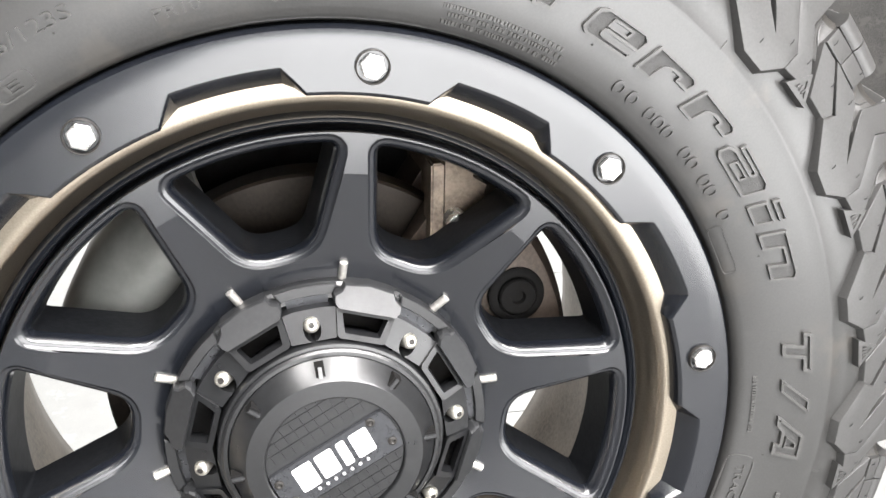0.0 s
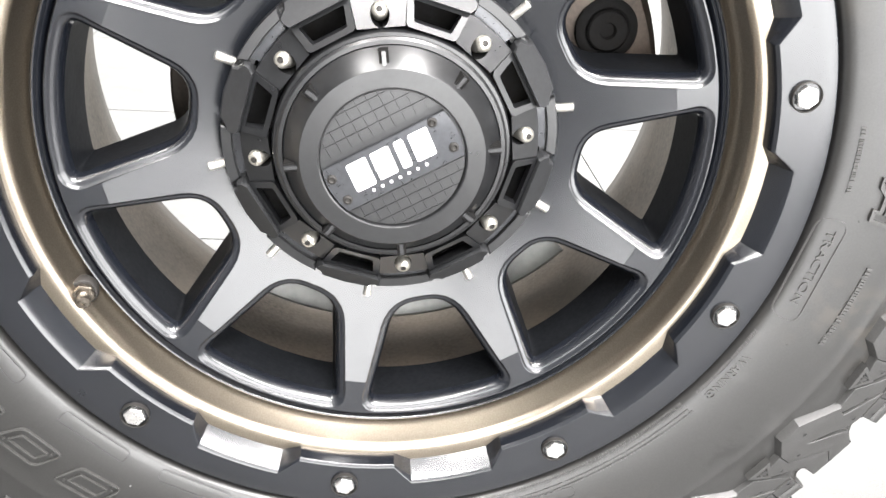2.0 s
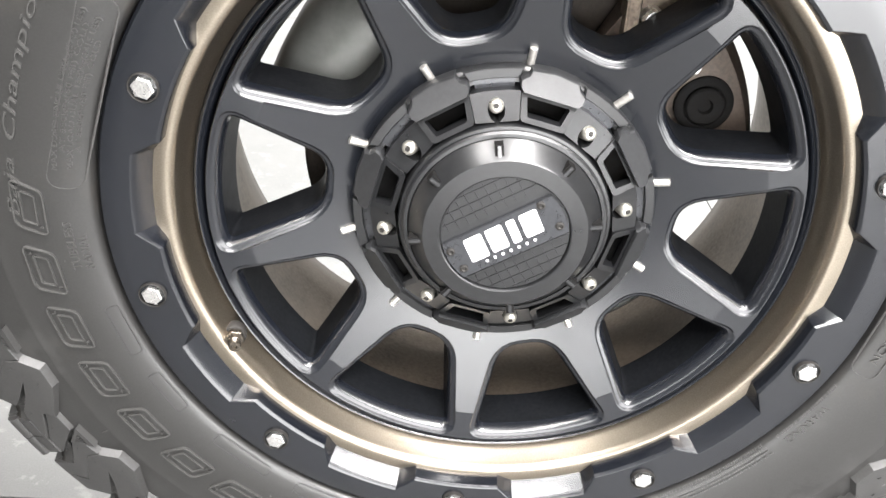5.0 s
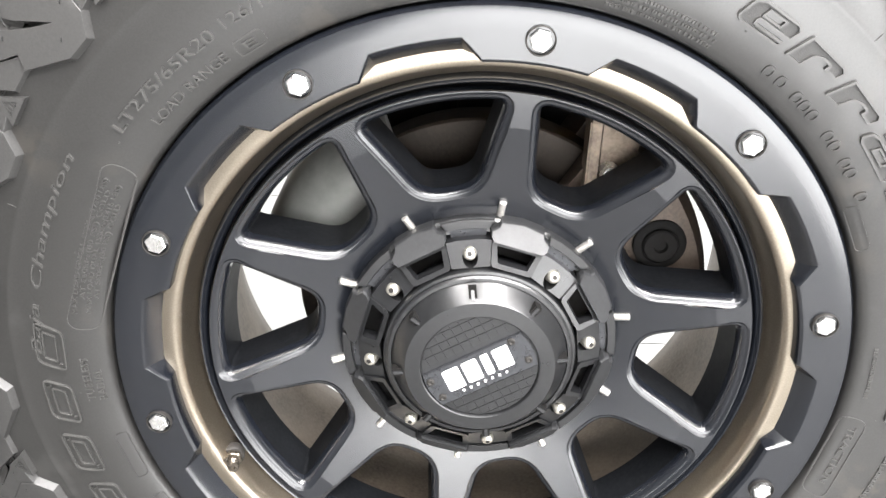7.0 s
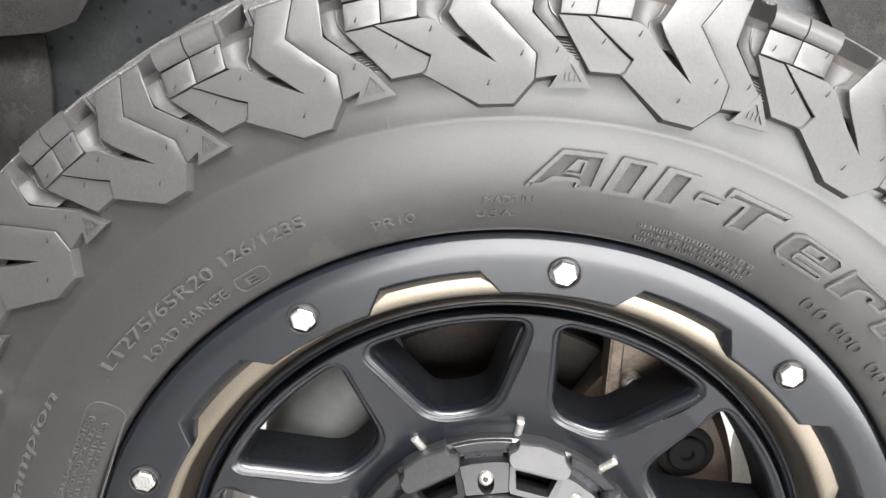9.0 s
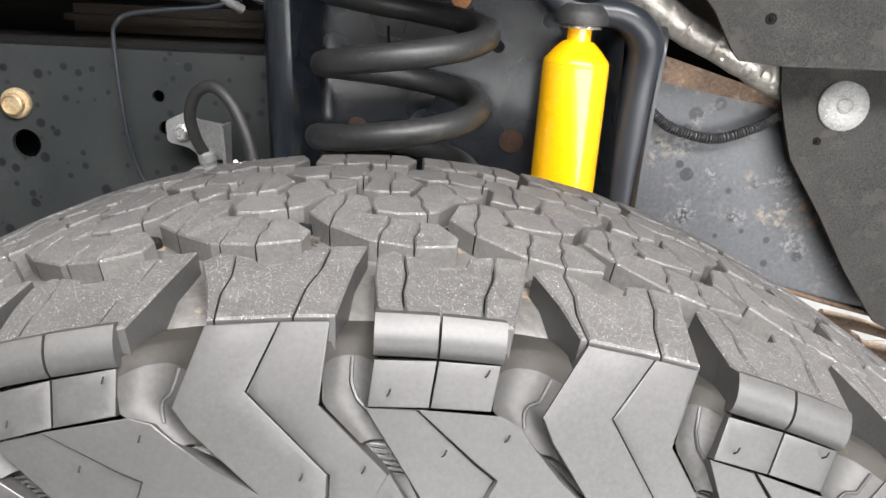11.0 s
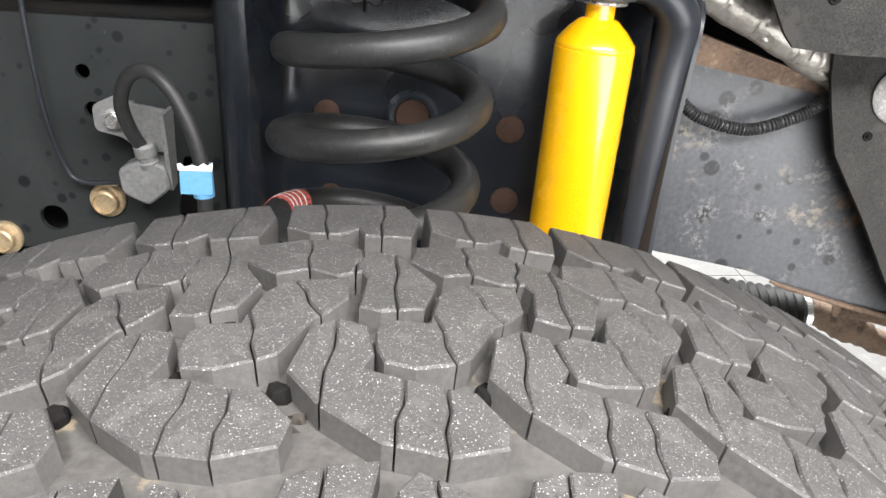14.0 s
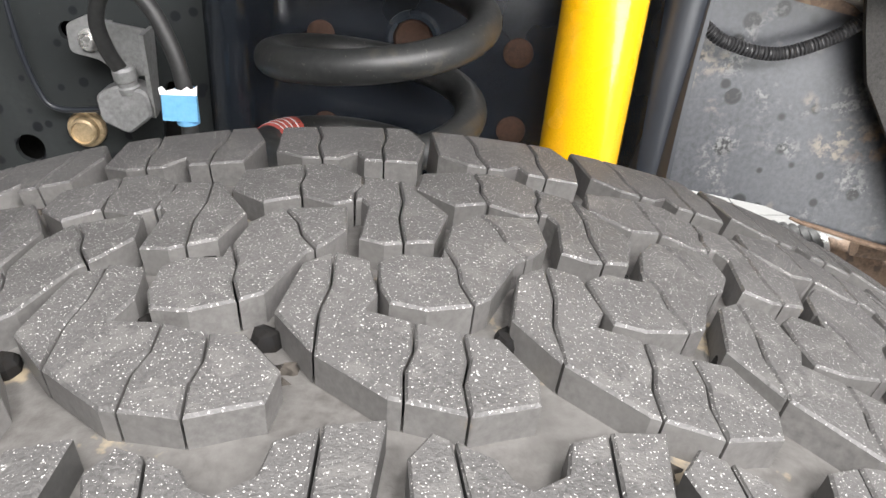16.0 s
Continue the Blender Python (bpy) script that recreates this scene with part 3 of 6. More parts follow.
ROW_N = [(-5.9, -119), (-0.3, -119), (0.6, -84), (1.05, -65), (-0.3, -66), (-1.6, -70), (-1.9, -79), (-3.0, -84), (-3.7, -81), (-4.0, -76), (-5.6, -69), (-6.2, -75), (-6.2, -92)]
SIPES = {"S": [((-2.0, 80), (-1.7, 30)), ((1.0, 80), (0.2, 30)), ((2.3, 60), (2.2, 5))],
         "C": [((-4.3, 20), (-3.2, -30)), ((-2.6, 40), (-0.9, 5))],
         "D": [((-0.3, 10), (-1.0, -50)), ((2.4, -20), (1.4, -80)), ((3.9, -20), (3.5, -80))],
         "F": [((-1.6, 120), (-1.0, 70)), ((2.0, 120), (1.7, 70))],
         "N": [((-4.7, -120), (-4.9, -60)), ((-1.5, -120), (-0.4, -60))]}


def clip(poly, p, q, side, gap):
    """The part of a polygon on one side of the line p-q, moved off it by half the gap."""
    d = Vector((q[0] - p[0], q[1] - p[1])).normalized()
    nrm = Vector((-d.y, d.x)) * side
    off = [(Vector(v) - Vector(p)).dot(nrm) - gap / 2 for v in poly]
    out = []
    for i in range(len(poly)):
        a, b, fa, fb = Vector(poly[i - 1]), Vector(poly[i]), off[i - 1], off[i]
        if (fa >= 0) != (fb >= 0):
            out.append(tuple(a + (b - a) * fa / (fa - fb)))
        if fb >= 0:
            out.append(tuple(b))
    kinked = []
    for i, v in enumerate(out):
        a, b = Vector(out[i - 1]), Vector(v)
        if abs((a - Vector(p)).dot(nrm) - gap / 2) < 0.02 and abs((b - Vector(p)).dot(nrm) - gap / 2) < 0.02 and (b - a).length > 9:
            fwd = (b - a).dot(d) > 0
            for f in (0.36, 0.64):
                k = f if fwd else 1 - f
                kinked.append(tuple(a.lerp(b, f) + nrm * side * (0.8 if k < 0.5 else -0.8)))
        kinked.append(v)
    return kinked


def crown(y):
    return 0.4437 - 0.53 * y * y


def across(v):
    """Row outlines to millimetres across the tread."""
    return 0.955 * v - 4.6 if v < 95 else v


rng = random.Random(5)
BLOCKS = []
K = 7.5  # millimetres of arc to the degree
for phi, w in PITCH:
    for half in (0, 1):
        anchor = phi + (-2.9 + 7.8 * half) * w / 15.6
        fade = min(1.0, max(0.0, (70 - abs(anchor)) / 40))
        for row, poly in (("S", ROW_S), ("C", ROW_C), ("D", ROW_D), ("F", ROW_F), ("N", ROW_N)):
            s = w / 15.6
            if row == "N" and half:
                poly = [(u * (0.96 if u < -3 else 1.0), v) for u, v in poly]
            elif row == "N":
                poly = [(-4.9, -119), (0.1, -119), *poly[2:-1], (-5.4, -98)]
            q = [(u * K, across(v)) for u, v in poly]
            anchor = phi + (-2.9 + 7.8 * half) * s
            if row != "N":
                # the middle rows run a little short of the shoulder's pitch
                q = [(u, v - 0.23 * anchor * fade) for u, v in q]
                s *= 1 - 0.045 * fade
                anchor *= 1 - 0.045 * fade
            if row in "SCD":
                q = [(u + rng.uniform(-0.8, 0.8), v + rng.uniform(-0.8, 0.8)) for u, v in q]
            q = offset_poly(q, -1.1)
            BLOCKS.append([(anchor * K + u * s, v) for u, v in q])
            pieces = [q]
            for a, b in SIPES[row]:
                a, b = (a[0] * K, across(a[1])), (b[0] * K, across(b[1]))
                nxt = []
                for pc in pieces:
                    for sd in (1, -1):
                        c = clip(pc, a, b, sd, 0.65)
                        if len(c) > 2:
                            nxt.append(c)
                pieces = nxt
            bm = bmesh.new()

            def put(u, v, h):
                return wp(anchor + u / K * s, crown(v / 1000) + h, v / 1000)
            for pc in pieces:
                prism(bm, pc, lambda u, v, h: put(u, v, h / 1000), -16.5, 0.0, 0.8)
            part("tread_block", bm, RUBBERLUG if row == "N" else TREADSIDE, tyre, angle=0, top_mat=TREAD)
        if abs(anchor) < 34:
            # near-black lumps for the dark pits in the groove corners, shade in their colour
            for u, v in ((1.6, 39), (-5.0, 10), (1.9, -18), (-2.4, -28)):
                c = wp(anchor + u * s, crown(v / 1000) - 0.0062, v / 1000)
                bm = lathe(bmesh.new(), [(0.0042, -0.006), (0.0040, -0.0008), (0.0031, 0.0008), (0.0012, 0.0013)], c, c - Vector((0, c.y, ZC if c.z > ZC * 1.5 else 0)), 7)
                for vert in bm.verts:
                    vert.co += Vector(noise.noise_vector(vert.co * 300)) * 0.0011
                part("groove_stub", bm, DARK, tyre, "near-black lump for a dark pit in a groove", 25)


# lettering
def lettering(text, phi0, phi1, r0, height, mat, h=0.0007, outline=0.0, shear=0.0, label="", bold=0.0, grow=0.0):
    """Moulded writing bent round the sidewall from phi0 to phi1."""
    cu = bpy.data.curves.new("lettering", "FONT")
    cu.body, cu.size, cu.shear, cu.resolution_u, cu.offset = text, 1.0, shear, 3, bold
    if outline:
        cu.fill_mode, cu.bevel_depth, cu.bevel_resolution = "NONE", outline, 1
    else:
        cu.extrude = 0.5
    ob = bpy.data.objects.new("lettering", cu)
    me = bpy.data.meshes.new_from_object(ob)
    bpy.data.objects.remove(ob)
    xs, ys = [v.co.x for v in me.vertices], [v.co.y for v in me.vertices]
    bm = bmesh.new()
    bm.from_mesh(me)
    bpy.data.meshes.remove(me)
    for v in bm.verts:
        u = (v.co.x - min(xs) + grow) / (max(xs) - min(xs) + 2 * grow)
        hh = h * (v.co.z + 0.5) if not outline else h + v.co.z * height * 1.3
        v.co = side_put(phi0 + (phi1 - phi0) * u, r0 + v.co.y * height / 0.72, hh)
    return part("lettering", bm, mat, tyre, label, 30)


def side_plate(name, poly, h, label="", hole=None, step=0.0):
    """A raised shape on the sidewall; poly in degrees and millimetres of radius."""
    k = 5.6
    bm = bmesh.new()
    sheet(bm, [(u * k, v) for u, v in poly], [[(u * k, v) for u, v in hole]] if hole else [],
          lambda u, v: side_put(u / k, v / 1000, h), step, lambda u, v: side_put(u / k, v / 1000, -0.0005))
    return part(name, bm, LETTER if name in ("maker_bar", "maker_bar_inside", "mould_line", "frame_ring", "ring") else RUBBER, tyre, label, 28)


def pill(phi0, phi1, r0, r1, d=0.0):
    k = 5.6
    return [(u / k, v) for u, v in round_poly([(phi0 * k + d, r0 + d), (phi1 * k - d, r0 + d), (phi1 * k - d, r1 - d), (phi0 * k + d, r1 - d)], (r1 - r0) * 0.45, 5)]


# wide block letters: outline and holes in a unit square
GLYPHS = {
    "A": ([(0, 0), (0.28, 0), (0.40, 0.2), (0.76, 0.2), (0.76, 0), (1.08, 0), (1.0, 1), (0.34, 1)], [(0.52, 0.42), (0.75, 0.42), (0.73, 0.72), (0.63, 0.72)]),
    "l": ([(0, 0), (1, 0), (1, 1), (0, 1)], None),
    "-": ([(0, 0.36), (1, 0.36), (1, 0.62), (0, 0.62)], None),
    "/": ([(0, 0), (0.45, 0), (1, 1), (0.55, 1)], None),
    "T": ([(0.33, 0), (0.67, 0), (0.67, 0.68), (1, 0.68), (1, 1), (0, 1), (0, 0.68), (0.33, 0.68)], None),
    "e": ([(0.12, 0), (0.96, 0), (0.96, 0.25), (0.34, 0.25), (0.34, 0.37), (1, 0.37), (1, 0.82), (0.86, 1), (0.14, 1), (0, 0.84), (0, 0.16)], [(0.34, 0.58), (0.66, 0.58), (0.66, 0.75), (0.34, 0.75)]),
    "r": ([(0, 0), (0.38, 0), (0.38, 0.52), (0.5, 0.66), (0.68, 0.66), (0.68, 0.48), (1, 0.48), (1, 0.84), (0.86, 1), (0, 1)], None),
    "a": ([(0.12, 0), (1, 0), (1, 0.84), (0.86, 1), (0.1, 1), (0.1, 0.74), (0.64, 0.74), (0.64, 0.63), (0.12, 0.63), (0, 0.5), (0, 0.12)], [(0.34, 0.24), (0.64, 0.24), (0.64, 0.40), (0.34, 0.40)]),
    "i": ([(0, 0), (1, 0), (1, 0.72), (0, 0.72)], None),
    "dot": ([(0, 0.86), (1, 0.86), (1, 1.16), (0, 1.16)], None),
    "n": ([(0, 0), (0.34, 0), (0.34, 0.68), (0.66, 0.68), (0.66, 0), (1, 0), (1, 0.84), (0.86, 1), (0, 1)], None),
}


def block_letter(ch, a, b, r0, tall, lean=0.32):
    """A raised outlined letter from a to b degrees with a darker ribbed face."""
    k = 5.7
    wide = (b - a) * k - lean * tall

    def shape(loop):
        return [(a * k + x * wide + lean * tall * y, r0 + y * tall) for x, y in loop]
    outer, hole = GLYPHS[ch]
    outer = round_poly(shape(outer), 1.2, 2)
    hole = shape(hole) if hole else None
    inner = offset_poly(outer, {"A": 2.4, "T": 2.5, "-": 2.2}.get(ch, 1.8))
    if ch == "l":
        inner = shape([(0.27, 0.10), (0.73, 0.10), (0.73, 0.90), (0.27, 0.90)])
    counter = offset_poly(hole, -1.4) if hole else None

    def level(h):
        return lambda u, v: side_put(u / k, v / 1000, h)
    bm = sheet(bmesh.new(), outer, [inner], level(0.0025), 0, level(-0.0005))
    if hole:
        sheet(bm, counter, [hole], level(0.0025), 0, level(-0.0005))
    part("letter", bm, LETTER, tyre, "raised outlined letter on the sidewall", 28)
    bm = sheet(bmesh.new(), inner, [counter] if hole else [], level(0.0006))
    part("letter_face", bm, LETTERFILL, tyre, "dark ribbed letter face", 28)


for ch, a, b in (("A", -0.6, 7.3), ("l", 7.4, 12.2), ("l", 11.9, 16.7), ("-", 16.3, 20.3), ("T", 18.7, 26.9), ("e", 27.0, 34.7), ("r", 34.7, 41.9), ("r", 42.0, 49.2),
                 ("a", 49.3, 57.5), ("i", 57.8, 61.8), ("dot", 57.8, 61.8), ("n", 62.0, 69.8), ("T", 76.2, 82.9), ("/", 83.2, 88.6), ("A", 88.6, 95.2)):
    block_letter(ch, a, b, *((314.8, 19.0) if ch in ("e", "r", "a", "i", "dot", "n") else (316.5, 22.5)))
lettering("LT275/65R20", -52.6, -35.3, 0.3130, 0.0085, LETTER, 0.0020)
lettering("126/123S", -33.8, -23.8, 0.3145, 0.0080, LETTER, 0.0020)
lettering("LOAD RANGE", -49.0, -35.8, 0.2975, 0.0068, LETTER, 0.0018)
lettering("E", -33.2, -31.6, 0.2965, 0.0055, LETTER, 0.0013)
side_plate("ring", pill(-34.6, -30.2, 293.5, 305.0), 0.0006, hole=pill(-34.6, -30.2, 293.5, 305.0, 1.0))
lettering("Baja", -88.0, -80.4, 0.3322, 0.0078, LETTER, 0.0013, 0.0, 0.25)
lettering("Champion", -78.0, -58.6, 0.3312, 0.0078, LETTER, 0.0013, 0.0, 0.25)
lettering("MAX LOAD SINGLE 1700kg(3750 LBS)", -81.3, -59.4, 0.3062, 0.0034, LETTER, 0.0012)
lettering("AT 550kPa(80 PSI) COLD", -78.7, -61.0, 0.3015, 0.0034, LETTER, 0.0012)
lettering("MAX LOAD DUAL 1550kg(3415 LBS)", -81.1, -59.7, 0.2968, 0.0034, LETTER, 0.0012)
lettering("AT 550kPa(80 PSI) COLD", -78.6, -62.6, 0.2922, 0.0034, LETTER, 0.0012)
lettering("TUBELESS", -96.1, -88.8, 0.3018, 0.0058, LETTER, 0.0012)
lettering("RADIAL", -96.3, -90.8, 0.2938, 0.0056, LETTER, 0.0012)
lettering("PR10", -17.2, -12.4, 0.2985, 0.0060, LETTER, 0.0012)
lettering("MADE IN", -4.7, 0.6, 0.3050, 0.0048, LETTER, 0.0013)
lettering("U.S.A.", -5.6, -1.4, 0.2965, 0.0042, LETTER, 0.0013)
lettering("TRACTION", 96.6, 107.8, 0.2955, 0.0055, LETTER, 0.0013)
lettering("WARNING:", 117.6, 126.0, 0.2925, 0.0060, LETTER, 0.0013)
side_plate("frame_ring", pill(95.0, 110.5, 287.0, 307.0), 0.0007, hole=pill(95.0, 110.5, 287.0, 307.0, 0.8))
side_plate("frame_ring", pill(-84.0, -57.0, 289.0, 313.5), 0.0007, hole=pill(-84.0, -57.0, 289.0, 313.5, 0.8))
for a, b in ((-158, -147), (-142, -131), (-172, -163), (-124, -116), (-112, -103)):
    side_plate("sidewall_pad", pill(a, b, 289.0, 299.5), 0.0007, hole=pill(a, b, 289.0, 299.5, 1.0))
side_plate("sidewall_pad", pill(150.0, 163.0, 298.0, 307.0), 0.0006, hole=pill(150.0, 163.0, 298.0, 307.0, 0.9))
side_plate("sidewall_pad", pill(58.5, 66.0, 287.0, 297.0), 0.0006, hole=pill(58.5, 66.0, 287.0, 297.0, 0.9))


# the maker's name: plain outlined bars
for i in range(10):
    a = -171.0 + i * 8.9
    k = 5.6
    q = [(u / k, v) for u, v in round_poly([(a * k + 1, 316), ((a + 7.4) * k - 5, 316), ((a + 7.4) * k + 4, 337), (a * k + 10, 337)], 5.5, 4)]
    rings = [[(u / k, v) for u, v in offset_poly([(u * k, v) for u, v in q], d)] for d in (1.1, 5.6, 6.5)]
    side_plate("maker_bar", q, 0.0023, hole=rings[0])
    side_plate("maker_bar_inside", rings[1], 0.0019, hole=rings[2])


def fine_print(phi0, phi1, r0, r1, rows, seed):
    """Rows of small bars where writing is too fine to read."""
    g = random.Random(seed)
    bm = bmesh.new()
    for j in range(rows):
        rr = r0 + (r1 - r0) * (j + 0.5) / rows
        hh = (r1 - r0) / rows * 0.27
        a = phi0 + g.uniform(0, 1.0)
        while a < phi1 - 0.5:
            wdt = g.uniform(0.14, 0.4)
            b = min(a + wdt, phi1)
            prism(bm, [(a, rr - hh), (b, rr - hh), (b, rr + hh), (a, rr + hh)], lambda u, v, h: side_put(u, v / 1000, h), -0.0003, 0.0012)
            a = b + (0.13 if g.random() < 0.8 else 0.45)
    return part("fine_print", bm, LETTER, tyre, angle=0)


fine_print(12.5, 27.5, 290, 303, 3, 1)
fine_print(128.5, 168.0, 286, 298, 4, 2)
fine_print(113.5, 127.0, 287, 290.5, 1, 3)
for a in (34.4, 36.6, 39.6, 41.2, 42.9, 46.6, 48.3, 51.2, 52.9, 56.8):
    side_plate("mark", pill(a, a + 1.45, 296.5, 305.0), 0.0014, hole=pill(a, a + 1.45, 296.5, 305.0, 1.7))
fine_print(100.0, 112.0, 329, 336, 1, 8)
fine_print(82.0, 92.0, 296, 301, 1, 9)
for a in (-54.5, -26.5, -9.0, 29.0, 64.5, 94.3, 113.0, 128.0, -95.0, -72.0, -145.0, -177.0):
    side_plate("mould_line", [(a, 284), (a + 0.2, 284), (a + 0.5, 312), (a + 0.3, 312)], 0.0006)
for a in (-13.0, 41.0, 97.0, 152.0, -68.0, -121.0, -176.0):
    side_plate("mould_line", [(a, 356), (a + 0.12, 356), (a + 0.12, 362), (a, 362)], 0.0006)

# ---- rim ----
bm = revolve(bmesh.new(), [(0.2172, -0.050), (0.2200, -0.078), (0.2228, -0.0780), (0.2290, -0.0800), (0.2385, -0.1000), (0.245, -0.1060), (0.252, -0.1075), (0.264, -0.1075), (0.272, -0.106), (0.272, -0.100), (0.258, -0.088), (0.250, -0.06),
                           (0.247, 0.0), (0.252, 0.08), (0.262, 0.118), (0.272, 0.126), (0.270, 0.130), (0.256, 0.126), (0.243, 0.112), (0.236, 0.085), (0.231, 0.05), (0.230, -0.03), (0.224, -0.045)], 180, closed=True)
rim = part("rim", bm, BARREL, wheel, "bronze alloy barrel", 35)


def bezier(p0, p1, p2, n=8):
    return [tuple(Vector(p0) * (1 - t) ** 2 + Vector(p1) * 2 * t * (1 - t) + Vector(p2) * t * t) for t in (k / n for k in range(n + 1))]


lip = bezier((0.2278, -0.0865), (0.2318, -0.0945), (0.2356, -0.1050), 10) + bezier((0.2356, -0.1050), (0.2370, -0.1100), (0.2410, -0.1108), 10)[1:] + [(0.2430, -0.1111), (0.2455, -0.1112)] + [(0.252, -0.1113), (0.258, -0.1112), (0.2640, -0.1108)]
part("bronze_lip", revolve(bmesh.new(), lip, 240), BRONZE, rim, "brushed bronze lip", 50)
part("inner_bead", revolve(bmesh.new(), [(0.2284, -0.0860), (0.2276, -0.0876), (0.2270, -0.0895), (0.2264, -0.0908), (0.2258, -0.0922), (0.2248, -0.0928), (0.2238, -0.0922), (0.2230, -0.0902), (0.2226, -0.0906), (0.2218, -0.0910), (0.2208, -0.0900), (0.2203, -0.0880), (0.2190, -0.060)], 180), SATIN, rim, "black bead beside the spokes", 40)


# notched outer ring
def ring_edge(phi):
    """Inner radius of the ring: tongues at the bolts, notches between."""
    d = abs((phi - 5.69 + 18) % 36 - 18)
    if d < 8.3:
        return 0.2437
    if d < 11.2:
        return 0.2437 + (0.2588 - 0.2437) * (d - 8.3) / 2.9
    return 0.2588


def ring_y(r):
    return -0.1250 - 0.0020 * (r - 0.2437) / 0.0263


marks = sorted({round((5.69 + 36 * k + d) % 360, 4) for k in range(10) for d in (-18, -14, -11.2, -9.7, -8.3, -6, -4, -2, 0, 2, 4, 6, 8.3, 9.7, 11.2, 14)} | {round(2.0 * i + 0.01, 4) for i in range(180)})
bm = bmesh.new()
cols = []
for a in marks:
    e = ring_edge(a)
    notch = (e - 0.2437) / 0.0151
    prof = [(e - 0.0088 * notch - 0.0006, -0.1108), (e - 0.0014 * notch - 0.0004, ring_y(e) + 0.0038), (e, ring_y(e) + 0.0018), (e + 0.0014, ring_y(e) + 0.0003), (e + 0.0022, ring_y(e + 0.0022)), (0.2630, ring_y(0.263)), (0.2650, ring_y(0.265)), (0.2700, ring_y(0.27)), (0.2765, -0.1272),
            (0.2805, -0.1262), (0.2830, -0.1225), (0.2838, -0.116), (0.279, -0.108)]
    cols.append([bm.verts.new(wp(a, r, y)) for r, y in prof])
for a, b in zip(cols, cols[1:] + cols[:1]):
    for k in range(len(a) - 1):
        bm.faces.new((a[k], a[k + 1], b[k + 1], b[k]))
part("outer_ring", bm, SATIN, rim, "satin black notched outer ring", 18)

for i in range(10):
    a = 5.69 + 36 * i
    c, ax = wp(a, 0.2608, -0.1278), Vector((0, -1, 0))
    bm = bmesh.new()
    lathe(bm, [(0.0100, -0.004), (0.0100, 0.0010), (0.0096, 0.0013), (0.0092, 0.0010), (0.0090, -0.002)], c, ax, 28, False)
    part("bolt_seat", bm, GREYDARK, rim, "black round bolt seat", 40)
    bm = hex_head(bmesh.new(), wp(a, 0.2608, -0.1262), ax, 0.0076, 0.0042)
    part("rim_bolt", bm, STEEL, rim, "bright silver hex bolt head", 30)

# face with ten windows
def face_y(r):
    if r < 0.190:
        return -0.0712 - (r - 0.115) * 0.30
    return -0.0985 - (r - 0.190) * 0.02


def window_poly(c, grow=0.0):
    pts = []
    for d, r in ((-8.9, 0.1347), (8.9, 0.1347)):
        pts.append((d, r))
    outer = [(14.9 - 29.8 * k / 6, 0.2095) for k in range(7)]
    q = [(r * math.sin(radians(c + d)), r * math.cos(radians(c + d))) for d, r in pts + outer]
    lo = round_poly([q[0], q[1], q[2], *q[3:8], q[8]], 0.016, 5)
    lo = offset_poly(lo, -grow) if grow else lo
    return [(x * min(1.0, 0.2156 / math.hypot(x, z)), z * min(1.0, 0.2156 / math.hypot(x, z))) for x, z in lo]


WINS = [5.86 + 18 + 36 * i for i in range(10)]
bm = bmesh.new()


def face_patch(bm, lo, hi, put):
    """The face between two radii, without the windows, one sector at a time."""
    for c in WINS:
        hole = window_poly(c, 0.0062)
        sec = [(hi, c - 18 + 36 * k / 18) for k in range(19)] + [(lo, c + 18 - 36 * k / 18) for k in range(19)]
        sec = [(r * math.sin(radians(a)), r * math.cos(radians(a))) for r, a in sec]
        verts, edges = [], []
        for loop in (sec, hole):
            k = len(verts)
            verts += [Vector(p) for p in loop]
            edges += [(k + i, k + (i + 1) % len(loop)) for i in range(len(loop))]
        vo, eo, fo, *_ = geometry.delaunay_2d_cdt(verts, edges, [], 0, 1e-7)
        made = {}
        for f in fo:
            m = sum((vo[i] for i in f), Vector((0, 0))) / len(f)
            if inside(m, sec) and not inside(m, hole):
                for i in f:
                    if i not in made:
                        made[i] = bm.verts.new(put(vo[i].x, vo[i].y))
                bm.faces.new([made[i] for i in f])


